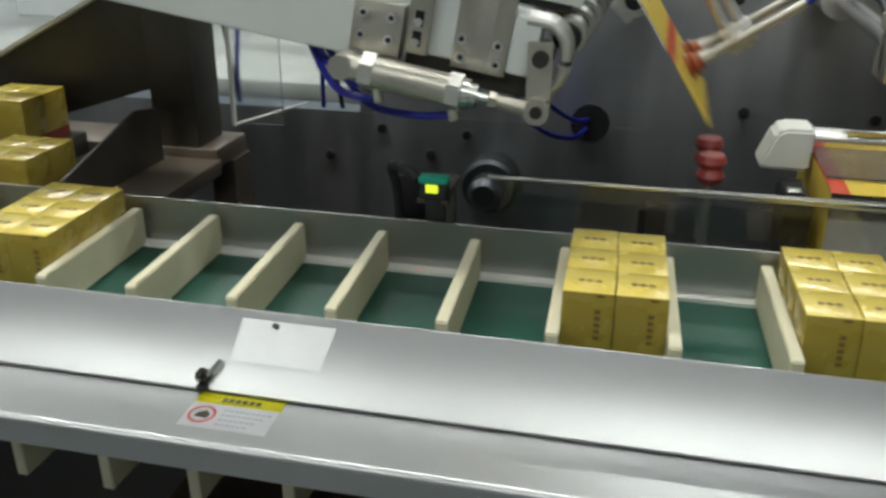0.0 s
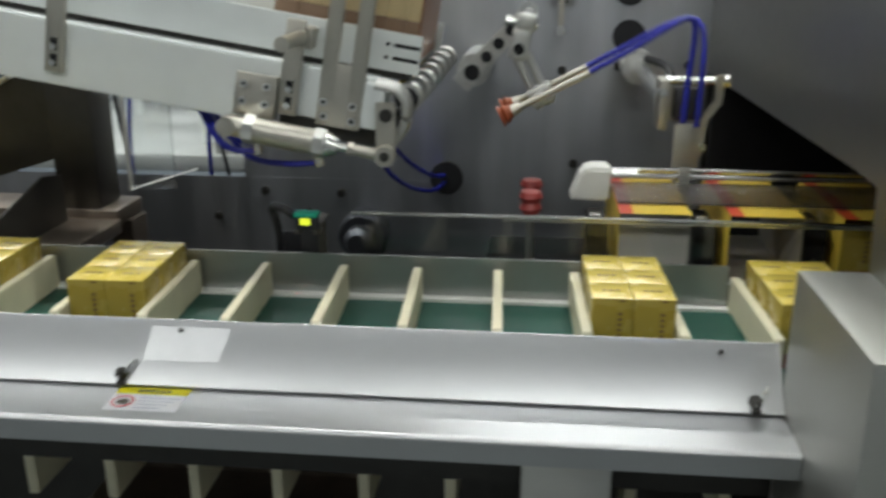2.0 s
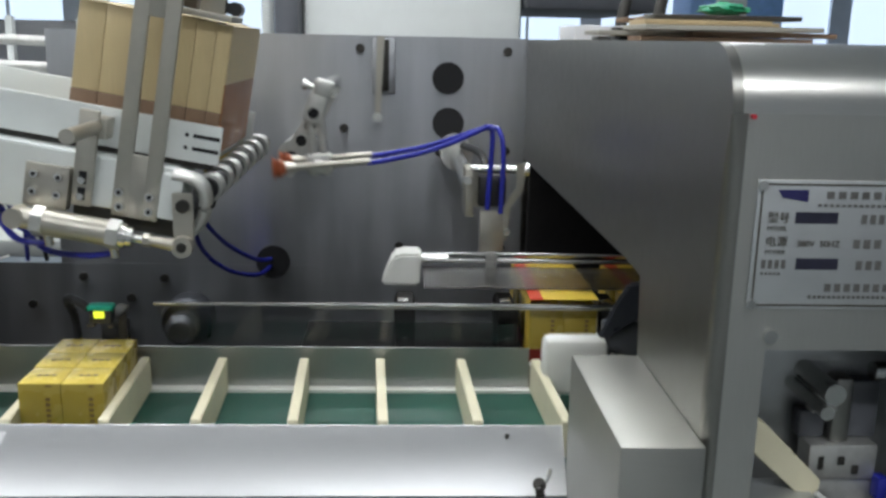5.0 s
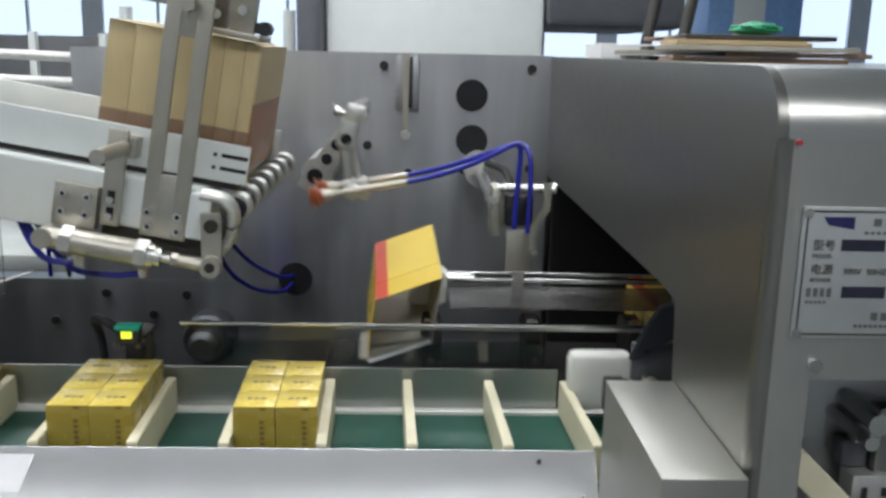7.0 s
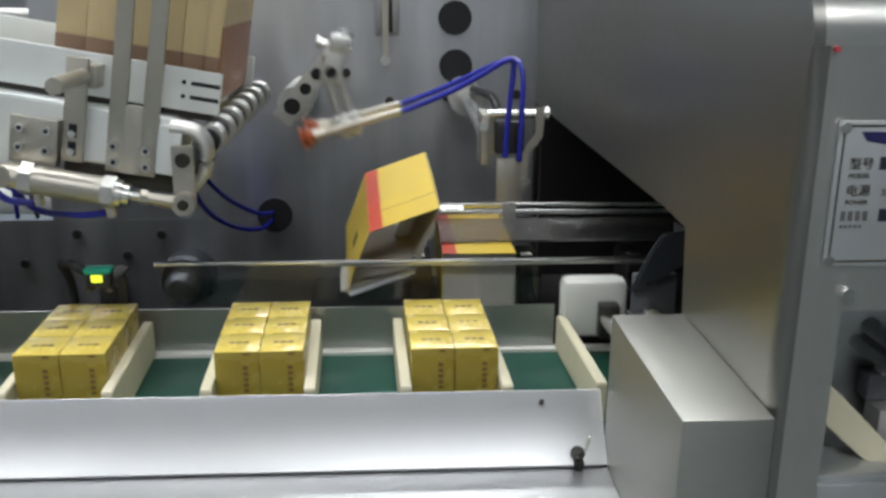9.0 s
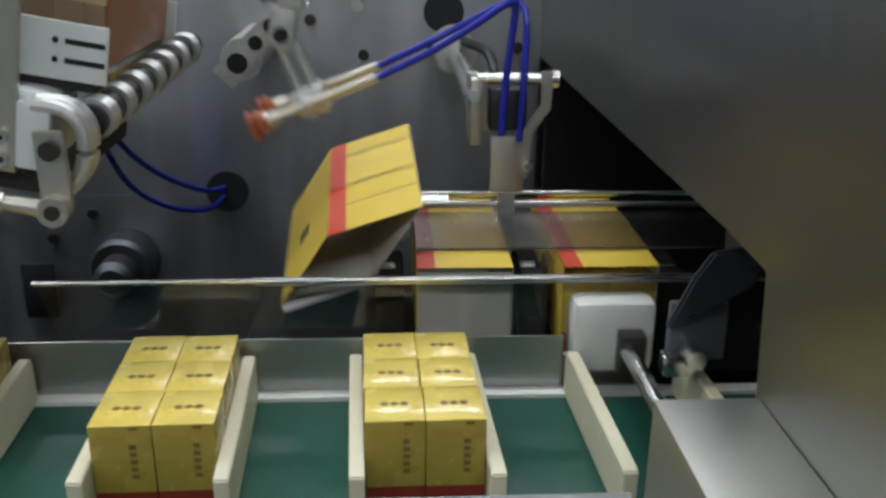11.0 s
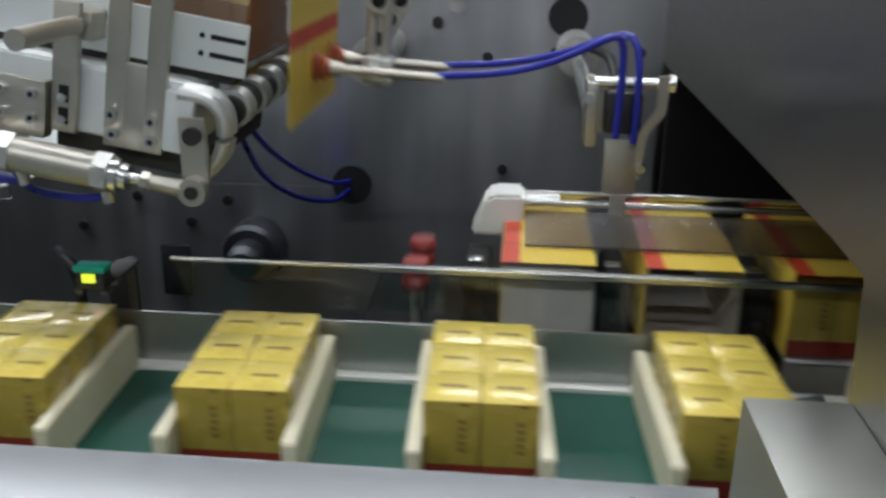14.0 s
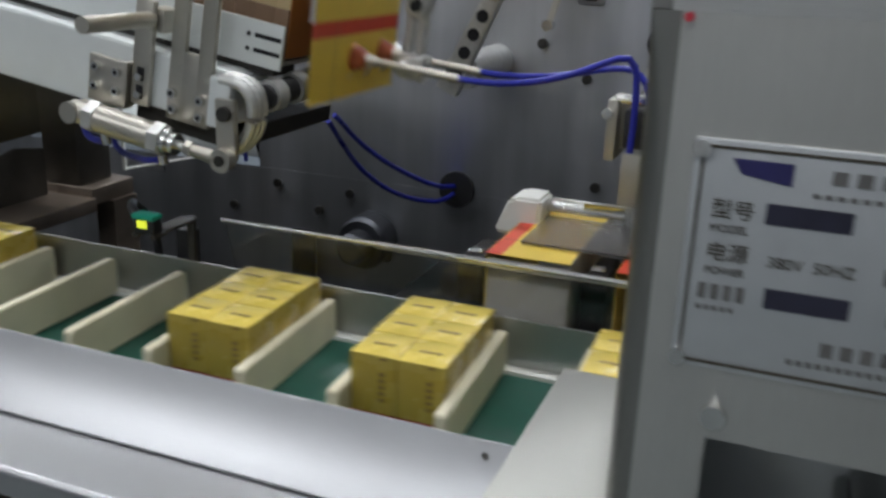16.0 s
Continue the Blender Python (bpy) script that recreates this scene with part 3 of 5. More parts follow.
box(bm, 0.007, 0.0135, -BD / 2 - 0.0003, -BD / 2 + 0.0002, BH - 0.0042, BH - 0.0016)
ME_SIDEMARK = mesh_of("side_print", bm, STAMP)
random.seed(4)
FILLED = [2, 1, 0, -1, -4, -5, -6, -7, -8, -9, -11, -12]
BOXES = []
for p in FILLED:
    for col in range(2):
        for row in range(3):
            x = EDGE - 0.0117 - BW / 2 - (1 - col) * (BW + 0.0002 + random.uniform(0, 0.0008)) + p * PITCH
            y = 0.079 + BD / 2 + row * (BD + 0.0003) + random.uniform(-0.0006, 0.0006)
            x += (0.249 - y) * 0.04
            ob = thing("carton_box", (x, y, -0.0625), "small glossy yellow carton box with printed top and red base", "box", "boxes in the conveyor buckets")
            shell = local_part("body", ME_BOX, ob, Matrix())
            local_part("top_print", ME_TOPMARK, shell, Matrix())
            if row == 0:
                local_part("side_print", ME_SIDEMARK, shell, Matrix())
            BOXES.append((ob, p, x, y, 1.6 + random.uniform(-0.7, 0.7)))

# ---------------------------------------------------------------- product pusher and funnel
pusher = thing("product_pusher", (0.055, -0.06, -0.02), "white plastic pusher block on a steel rod", "pusher")
bm = bmesh.new()
box(bm, 0.010, 0.090, -0.080, -0.045, -0.042, 0.032, 0.010)
part("block", bm, POM, pusher)
bm = bmesh.new()
cyl(bm, (0.06, -0.30, -0.01), (0.06, -0.07, -0.01), 0.008)
part("rod", bm, CHROME, pusher)
bm = bmesh.new()
box(bm, 0.052, 0.076, -0.10, -0.079, -0.036, 0.006, 0.002)
part("clamp", bm, DARK, pusher)
funnel = thing("carton_guide", (0.112, 0.19, -0.012), "dark tapered guide finger with a steel hinge", "guide")
bm = bmesh.new()
prism(bm, [(0.086, 0.012), (0.094, 0.030), (0.106, 0.058), (0.121, 0.082), (0.147, 0.086), (0.166, 0.074), (0.160, 0.050), (0.128, 0.032), (0.100, 0.012)], "y", 0.190, 0.198, 0.0025)
prism(bm, [(0.147, 0.086), (0.166, 0.074), (0.160, 0.050), (0.150, 0.056)], "y", 0.197, 0.240, 0.001)
part("finger", bm, FINGER, funnel)
bm = bmesh.new()
box(bm, 0.094, 0.146, 0.204, 0.214, -0.026, 0.030, 0.002)
part("holder", bm, GREYM, funnel)
bm = bmesh.new()
cyl(bm, (0.112, 0.176, -0.012), (0.112, 0.205, -0.012), 0.009)
box(bm, 0.085, 0.112, 0.18, 0.20, -0.03, -0.012, 0.002)
part("hinge", bm, CHROME, funnel)

# ---------------------------------------------------------------- carton conveyor
track = thing("carton_track", (-0.1, 0.4, -0.9), "steel carton track with a thin front rail and clear guard", "conveyor", kind="structure")
bm = bmesh.new()
cyl(bm, (-0.49, 0.271, 0.048), (2.2, 0.271, 0.0505), 0.0028, seg=10)
part("front_rail", bm, CHROME, track, "thin polished guide rail")
bm = bmesh.new()
box(bm, -0.292, 2.2, 0.2745, 0.2775, 0.042, 0.0495)
part("rail_backing", bm, STEEL, track)
bm = bmesh.new()
prism(bm, [(-0.487, 0.046), (-0.462, -0.06), (-0.02, -0.06), (-0.02, 0.041), (-0.29, 0.041), (-0.29, 0.046)], "y", 0.2720, 0.2740)
part("smoked_shield", bm, SMOKE, track, "smoked acrylic shield").visible_shadow = False
bm = bmesh.new()
box(bm, -0.32, 2.2, 0.29, 0.55, -0.075, -0.062)
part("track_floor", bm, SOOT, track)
bm = bmesh.new()
for x in (-0.28, -0.165, -0.05, 0.06):
    box(bm, x, x + 0.03, 0.36, 0.40, -0.5, -0.075)
box(bm, -0.3, 0.2, 0.42, 0.44, -0.6, -0.12)
part("supports", bm, SOOT, track)
bm = bmesh.new()
box(bm, -0.145, 2.2, 0.446, 0.452, 0.062, 0.069, 0.001)
box(bm, -0.145, 2.2, 0.486, 0.492, 0.062, 0.069, 0.001)
part("hold_down_bars", bm, CHROME, track, "polished hold-down bars")
bm = bmesh.new()
box(bm, -0.139, 2.2, 0.328, 0.444, 0.0555, 0.0580)
part("guard", bm, FROST, track, "smoky acrylic guard")
wedge = thing("hold_down_shoe", (-0.17, 0.44, 0.06), "white plastic hold-down shoe with a sloped nose", "guide shoe")
bm = bmesh.new()
prism(bm, [(-0.200, 0.036), (-0.144, 0.034), (-0.141, 0.083), (-0.174, 0.083), (-0.184, 0.077)], "y", 0.415, 0.470, 0.004)
part("shoe", bm, POM, wedge)
bm = bmesh.new()
cyl(bm, (-0.146, 0.462, 0.066), (-0.10, 0.462, 0.066), 0.007)
part("stem", bm, CHROME, wedge)

# ---------------------------------------------------------------- cartons
CA, CB, CL = 0.0925, 0.090, 0.222
TH = 0.0007
bm = bmesh.new()
box(bm, 0.0, 0.018, 0, CL, -TH, 0)
for f in bm.faces:
    f.material_index = 1
box(bm, 0.018, CA, 0, CL, -TH, 0)
box(bm, 0.001, CA - 0.001, 0.0555, 0.0565, 0.0, 0.0002)
for f in bm.faces:
    f.material_index = 1 if f.calc_center_median().x < 0.0185 and f.calc_center_median().z < 0.00005 else 0
    if f.calc_center_median().z > 0.00005:
        f.material_index = 2
ME_TOP = mesh_of("top_panel", bm, [CARTY, CARTR, BROWNCARD])
bm = bmesh.new()
box(bm, -CB, 0, 0.004, CL, -TH, 0)
n0 = len(bm.faces)
box(bm, -0.060, -0.042, 0.080, 0.101, 0.0, 0.0003)
bm.faces.ensure_lookup_table()
for f in bm.faces[n0:]:
    f.material_index = 1
ME_SIDE = mesh_of("side_panel", bm, [CARTY, INK])
bm = bmesh.new()
box(bm, 0, CA, 0.004, CL, -TH, 0)
n0 = len(bm.faces)
box(bm, 0.002, CA - 0.002, -0.0045, 0.0038, -TH, 0)
bm.faces.ensure_lookup_table()
for f in bm.faces[n0:]:
    f.material_index = 1
ME_BOTTOM = mesh_of("bottom_panel", bm, [CARTW, LABELW])
bm = bmesh.new()
box(bm, -CB, 0, 0.004, CL, -TH, 0)
ME_SIDE2 = mesh_of("side_panel", bm, CARTW)
bm = bmesh.new()
box(bm, 0.001, CA - 0.001, -0.083, 0, -0.0002, 0.0002)
ME_FLAP = mesh_of("end_flap", bm, CARTW)
CARTONS = []
for k in (-5, -4, -3, -2, -1, 2, 3, 4, 5, 6, 7):
    c = thing("folding_carton", (-0.2, 0.29, 0.1), "yellow printed folding carton with a red stripe", "carton", "cartons")
    q = {}
    q["top"] = local_part("top_panel", ME_TOP, c, Matrix())
    q["left"] = local_part("side_panel", ME_SIDE, c, Matrix())
    q["bottom"] = local_part("bottom_panel", ME_BOTTOM, c, pose(-CB, 0, -0.0012), "unprinted board panel")
    q["right"] = local_part("side_panel", ME_SIDE2, c, pose(CA, 0, -0.0012), "unprinted board panel")
    q["flap"] = local_part("end_flap", ME_FLAP, c, pose(-CB, 0.004, -0.00095, -180, 0, 0), "pale unprinted end flap")
    CARTONS.append((c, k, q))

# lugs of the carton chain, one in each gap between two cartons
LUGS = []
bm = bmesh.new()
prism(bm, [(0.001, 0.0), (0.001, 0.010), (0.010, 0.014), (0.007, 0.088), (0.011, 0.096), (0.033, 0.096), (0.036, 0.088), (0.036, 0.014), (0.045, 0.010), (0.045, 0.0)], "y", -0.02, 0.06, 0.001)
ME_LUG = mesh_of("plate", bm, SOOT)
bm = bmesh.new()
box(bm, 0.012, 0.027, 0.000, 0.014, 0.0962, 0.1000, 0.0012)
ME_LUGCAP = mesh_of("cap", bm, CHROME)
bm = bmesh.new()
cyl(bm, (0.022, -0.0225, 0.05), (0.022, -0.0195, 0.05), 0.004, seg=10)
ME_LUGBOLT = mesh_of("bolt", bm, DARK)
for j in range(-9, 4):
    lug = thing("carton_lug", (PARK + j * CP, 0.33, -0.062), "matte black lug plate of the carton chain", "conveyor lug", "lugs of the carton chain")
    local_part("plate", ME_LUG, lug, Matrix())
    local_part("cap", ME_LUGCAP, lug, Matrix(), "small bright steel cap")
    local_part("bolt", ME_LUGBOLT, lug, Matrix())
    LUGS.append((lug, j))

# ---------------------------------------------------------------- magazine (inclined)
AL = radians(-9.5)
MQ = Matrix(((math.cos(AL), 0, -math.sin(AL), -0.391), (0, 1, 0, 0), (math.sin(AL), 0, math.cos(AL), 0.277), (0, 0, 0, 1)))


def mag(bm):
    bmesh.ops.transform(bm, matrix=MQ, verts=bm.verts)
    return bm


magazine = thing("carton_magazine", (-0.6, 0.38, 0.15), "inclined white carton magazine chute with steel brackets", "magazine")
bm = bmesh.new()
box(bm, -1.0, 0.0, 0.257, 0.262, -0.048, 0.0, 0.0012)
part("upper_plate", mag(bm), WHITE, magazine)
bm = bmesh.new()
box(bm, -1.0, 0.0, 0.505, 0.51, -0.048, 0.0, 0.0012)
part("rear_plate", mag(bm), WHITE, magazine)
bm = bmesh.new()
box(bm, -1.0, -0.012, 0.262, 0.505, -0.048, -0.042)
part("chute_floor", mag(bm), STEEL, magazine)
bm = bmesh.new()
prism(bm, [(-1.0, -0.056), (-0.045, -0.056), (-0.035, -0.062), (-0.035, -0.112), (-0.045, -0.118), (-0.16, -0.118), (-0.19, -0.135), (-1.0, -0.137)], "y", 0.228, 0.30, 0.002)
part("lower_beam", mag(bm), WHITE, magazine)
# dark filler bars draw the shade of the gap between the plates
bm = bmesh.new()
box(bm, -1.0, -0.012, 0.264, 0.31, -0.057, -0.047)
box(bm, -0.16, -0.03, 0.232, 0.45, -0.140, -0.119)
part("gap_shade", mag(bm), DARK, magazine, "dark bars standing in for the shaded gap of the magazine")
bm = bmesh.new()
for v in (-0.0155, -0.0315):
    box(bm, -0.034, -0.002, 0.2562, 0.2574, v - 0.0022, v + 0.0022, 0.0)
    cyl(bm, (-0.042, 0.2562, v), (-0.042, 0.258, v), 0.0025, seg=10)
part("slot", mag(bm), HOLE, magazine, "dark slots and holes")


def slotted(bm, u0, u1, y0, y1, v0, v1, s0, s1, sv0, sv1):
    box(bm, u0, s0, y0, y1, v0, v1, 0.0008)
    box(bm, s1, u1, y0, y1, v0, v1, 0.0008)
    box(bm, s0 - 0.001, s1 + 0.001, y0, y1, v0, sv0, 0.0008)
    box(bm, s0 - 0.001, s1 + 0.001, y0, y1, sv1, v1, 0.0008)


bm = bmesh.new()
slotted(bm, -0.112, -0.058, 0.2195, 0.2265, -0.122, 0.34, -0.094, -0.076, -0.045, 0.118)
part("slotted_bracket", mag(bm), NICKEL, magazine, "tall slotted nickel bracket plate")
for u, v in ((-0.104, -0.0925), (-0.068, -0.0924), (-0.102, -0.110), (-0.067, -0.1105)):
    bm = bmesh.new()
    cyl(bm, (u, 0.2135, v), (u, 0.220, v), 0.0052, seg=14)
    bolt = part("bolt", mag(bm), CHROME, magazine)
    bm = bmesh.new()
    cyl(bm, (u, 0.2130, v), (u, 0.2136, v), 0.0027, seg=6)
    part("socket", mag(bm), HOLE, bolt)
bm = bmesh.new()
cyl(bm, (-0.085, 0.205, 0.155), (-0.085, 0.2195, 0.155), 0.009, seg=6)
part("nut", mag(bm), NICKEL, magazine)
for uc in (-0.149, -0.447):
    bm = bmesh.new()
    box(bm, uc - 0.0115, uc + 0.0115, 0.2195, 0.2275, -0.118, -0.002 if uc > -0.2 else 0.05, 0.001)
    clampb = part("clamp_bracket", mag(bm), NICKEL, magazine)
    for v in (-0.083, -0.103):
        bm = bmesh.new()
        box(bm, uc - 0.0045, uc + 0.0045, 0.2188, 0.2198, v - 0.0075, v + 0.0075, 0.0)
        part("slot", mag(bm), HOLE, clampb)
        bm = bmesh.new()
        cyl(bm, (uc, 0.214, v - 0.003), (uc, 0.2196, v - 0.003), 0.0042, seg=12)
        part("bolt", mag(bm), CHROME, magazine)
bm = bmesh.new()
cyl(bm, (-0.136, 0.112, -0.020), (-0.142, 0.222, -0.022), 0.0085, seg=18)
part("clamp_lever", mag(bm), NICKEL, magazine, "round nickel clamp bar")
bm = bmesh.new()
box(bm, -0.150, -0.130, 0.2275, 0.257, -0.035, -0.010, 0.001)
part("clamp_block", mag(bm), NICKEL, magazine)
bm = bmesh.new()
box(bm, -0.214, -0.163, 0.2135, 0.2200, -0.126, -0.074, 0.001)
box(bm, -0.170, -0.163, 0.2195, 0.2285, -0.126, -0.074, 0.001)
part("hinge_plate", mag(bm), NICKEL, magazine)
for u in (-0.2025, -0.174):
    for v in (-0.0865, -0.108):
        bm = bmesh.new()
        cyl(bm, (u, 0.208, v), (u, 0.214, v), 0.0050, seg=12)
        bolt = part("bolt", mag(bm), CHROME, magazine)
        bm = bmesh.new()
        cyl(bm, (u, 0.2075, v), (u, 0.2081, v), 0.0026, seg=6)
        part("socket", mag(bm), HOLE, bolt)
bm = bmesh.new()
box(bm, -0.057, -0.030, 0.214, 0.2275, -0.116, -0.060, 0.003)
part("end_block", mag(bm), WHITE, magazine)
bm = bmesh.new()
box(bm, -0.62, -0.100, 0.2275, 0.2325, 0.150, 0.172, 0.001)
part("upper_rail", mag(bm), NICKEL, magazine, "nickel rail along the card stack")
bm = bmesh.new()
box(bm, -0.050, -0.020, 0.276, 0.290, 0.134, 0.34, 0.001)
box(bm, -0.074, -0.008, 0.262, 0.340, 0.1265, 0.134, 0.001)
press = part("press_bracket", mag(bm), NICKEL, magazine, "nickel bracket pressing on the card stack")
for u, v in ((-0.066, 0.150), (-0.035, 0.160), (-0.035, 0.200)):
    bm = bmesh.new()
    cyl(bm, (u, 0.268, v), (u, 0.277, v), 0.006, seg=12)
    part("bolt", mag(bm), CHROME, press)
bm = bmesh.new()
cyl(bm, (-0.006, 0.262, 0.143), (-0.006, 0.285, 0.143), 0.0085, seg=16)
box(bm, -0.020, -0.004, 0.279, 0.287, 0.136, 0.149)
part("knob", mag(bm), BLACK, press)
bm = bmesh.new()
box(bm, -0.080, -0.056, 0.285, 0.310, 0.1345, 0.21, 0.001)
part("rear_post", mag(bm), PALEFRAME, press)
# hooked end bracket and the wheel shaft
bm = bmesh.new()
for y in (0.218, 0.228, 0.238):
    hose(bm, [(-0.045, y, -0.062), (-0.020, y, -0.063), (-0.005, y, -0.078), (-0.004, y, -0.108), (-0.016, y, -0.130), (-0.020, y, -0.134)], 0.0065, 10, 6)
part("hook", mag(bm), ALU, magazine, "white hooked end bracket")
shaft = thing("roller_shaft", (-0.41, 0.4, 0.2), "dark shaft with white metal rings under the card stack", "roller")
A0, A1 = Vector((-0.411, 0.245, 0.203)), Vector((-0.391, 0.555, 0.226))
bm = bmesh.new()
cyl(bm, A0, A1, 0.0138, seg=18)
part("core", bm, BLACK, shaft)
for i in range(7):
    c0 = A0.lerp(A1, 0.02 + i / 7.0)
    bm = bmesh.new()
    cyl(bm, c0, c0 + (A1 - A0).normalized() * 0.018, 0.0178, seg=24)
    part("ring", bm, ALU, shaft)
# pneumatic cylinder
pc = thing("air_cylinder", (-0.54, 0.194, 0.16), "nickel round air cylinder with threaded rod and eye end", "air cylinder")
C0, C1 = Vector((-0.622, 0.194, 0.176)), Vector((-0.431, 0.194, 0.142))


def along(u):
    return C0.lerp(C1, u)


bm = bmesh.new()
cyl(bm, along(0.13), along(0.60), 0.0158, seg=24)
part("barrel", bm, NICKEL, pc)
for a, b, r in ((0.10, 0.17, 0.0185), (0.55, 0.62, 0.0185)):
    bm = bmesh.new()
    cyl(bm, along(a), along(b), r, seg=6)
    part("hex_collar", bm, ALU, pc)
bm = bmesh.new()
cyl(bm, along(0.62), along(0.66), 0.015, seg=20)
cyl(bm, along(0.66), along(0.70), 0.012, seg=16)
cyl(bm, along(0.70), along(0.80), 0.0055, seg=14)
part("rod", bm, CHROME, pc)
bm = bmesh.new()
cyl(bm, along(0.76), along(0.80), 0.0085, seg=6)
cyl(bm, along(0.80), along(0.95), 0.0065, 0.008, seg=14)
cyl(bm, C1 + Vector((0, -0.007, 0)), C1 + Vector((0, 0.007, 0)), 0.0125, seg=20)
eye = part("rod_eye", bm, NICKEL, pc)
bm = bmesh.new()
cyl(bm, C1 + Vector((0, -0.009, 0)), C1 + Vector((0, -0.0068, 0)), 0.006, seg=14)
part("pin", bm, DARK, eye)
bm = bmesh.new()
cyl(bm, along(-0.02), along(0.10), 0.013, seg=18)
cyl(bm, C0 + Vector((0, -0.014, 0)), C0 + Vector((0, 0.014, 0)), 0.012, seg=18)
part("rear_clevis", bm, NICKEL, pc)
bm = bmesh.new()
prism(bm, [(-0.443, 0.205), (-0.419, 0.205), (-0.419, 0.142), (-0.426, 0.132), (-0.437, 0.132), (-0.443, 0.142)], "y", 0.200, 0.207, 0.001)
part("link_plate", bm, NICKEL, pc)
bm = bmesh.new()
cyl(bm, (-0.43, 0.194, 0.190), (-0.43, 0.201, 0.190), 0.008, seg=16)
part("link_bolt", bm, DARK, pc)
bm = bmesh.new()
for u in (0.16, 0.56):
    p = along(u)
    cyl(bm, p + Vector((0, 0.006, -0.012)), p + Vector((0.002, 0.008, -0.030)), 0.0055, seg=12)
tagged(part("fitting", bm, CHROME, pc), kind="stuff")
bm = bmesh.new()
hose(bm, [along(0.16) + Vector((0.002, 0.01, -0.028)), (-0.64, 0.225, 0.145), (-0.69, 0.28, 0.185), (-0.73, 0.34, 0.25)], 0.004)
hose(bm, [along(0.16) + Vector((0.0, 0.016, -0.022)), (-0.65, 0.245, 0.160), (-0.70, 0.30, 0.205), (-0.73, 0.36, 0.27)], 0.004)
hose(bm, [along(0.56) + Vector((0.002, 0.01, -0.026)), (-0.56, 0.22, 0.124), (-0.62, 0.25, 0.128), (-0.68, 0.31, 0.17)], 0.004)
part("hose", bm, BLUE, pc, "blue air hoses")

# stack of flat cartons in the magazine
stack = thing("card_stack", (-0.5, 0.39, 0.3), "stack of flat cartons standing on edge, cream with brown lower edges", "card stack")
random.seed(7)
u = -0.194
while u < -0.012:
    w = random.uniform(0.024, 0.052)
    j = random.uniform(-0.002, 0.002)
    bm = bmesh.new()
    box(bm, u, min(u + w, -0.010), 0.283 + j, 0.500 + j, 0.014, 0.124 + 1.5 * j, 0.001)
    part("card_pack", mag(bm), CREAMCARD, stack)
    bm = bmesh.new()
    box(bm, u, min(u + w, -0.010), 0.281 + j, 0.500 + j, -0.040, 0.014, 0.001)
    part("card_pack", mag(bm), BROWNCARD, stack, "brown lower edges")
    u += w + 0.0004
# yellow board in shade and warm bounce, given as an orange-brown colour
bm = bmesh.new()
box(bm, -0.0098, -0.0085, 0.283, 0.500, -0.038, 0.05)
part("front_card", mag(bm), SHADECARD, stack, "yellow card face, coloured orange-brown for its shade")
bm = bmesh.new()
box(bm, -0.0098, -0.0085, 0.283, 0.500, 0.05, 0.122)
part("front_card", mag(bm), CREAMCARD, stack)

# ---------------------------------------------------------------- swing arm and suction head
PIV = Vector((-0.362, 0.70, 0.184))
boss = thing("pivot_boss", PIV, "round alloy pivot boss on the back panel", "bearing")
bm = bmesh.new()
cyl(bm, (PIV.x, 0.72, PIV.z), (PIV.x, 0.897, PIV.z), 0.028, seg=28)
part("sleeve", bm, ALU, boss)
arm = thing("rocker_lever", PIV, "alloy swing arm with a row of lightening holes", "lever")
ARM_L = 0.139
bm = bmesh.new()
prism(bm, [(-0.030, -0.018), (-0.030, 0.018), (0.12, 0.013), (0.139, 0.013), (0.152, 0.006), (0.152, -0.006), (0.139, -0.013), (0.12, -0.013)], "y", -0.012, 0.006, 0.0015)
me = mesh_of("bar", bm, ALU)
arm_bar = local_part("bar", me, arm, Matrix())
for x, r in ((0.0, 0.0135), (0.036, 0.0095), (0.066, 0.0095), (0.096, 0.0095)):
    bm = bmesh.new()
    cyl(bm, (x, -0.0128, 0), (x, 0.007, 0), r, seg=20)
    local_part("hole", mesh_of("hole", bm, HOLE), arm_bar, Matrix())
bm = bmesh.new()
cyl(bm, (ARM_L, -0.02, 0), (ARM_L, 0.012, 0), 0.015, seg=20)
local_part("end_boss", mesh_of("end_boss", bm, CHROME), arm, Matrix())

coupler = thing("connecting_link", (-0.235, 0.40, 0.173), "alloy link with a clamp joining swing arm and suction head", "lever")
bm = bmesh.new()
box(bm, -0.0135, 0.0135, 0.022, 0.043, -0.015, 0.030, 0.005)
box(bm, -0.0105, 0.0175, 0.020, 0.045, 0.026, 0.049, 0.004)
local_part("block", mesh_of("block", bm, ALU), coupler, Matrix())
bm = bmesh.new()
cyl(bm, (0, 0.017, 0), (0, 0.024, 0), 0.0078, seg=18)
local_part("bore", mesh_of("bore", bm, HOLE), coupler, Matrix())
bm = bmesh.new()
cyl(bm, (0.003, 0.03, 0.038), (0.003, 0.285, 0.038), 0.009, seg=18)
local_part("shaft", mesh_of("shaft", bm, CHROME), coupler, Matrix())
bm = bmesh.new()
cyl(bm, (-0.022, 0.032, 0.034), (0.020, 0.032, 0.034), 0.0045, seg=14)
cyl(bm, (-0.026, 0.032, 0.034), (-0.020, 0.032, 0.034), 0.0075, seg=14)
local_part("clamp_screw", mesh_of("clamp_screw", bm, CHROME), coupler, Matrix())

head = thing("suction_head", (-0.165, 0.40, 0.113), "alloy suction head with orange bellows cups", "suction gripper")


def hp(name, bm, mt, label=""):
    return local_part(name, mesh_of(name, bm, mt), head, Matrix(), label)


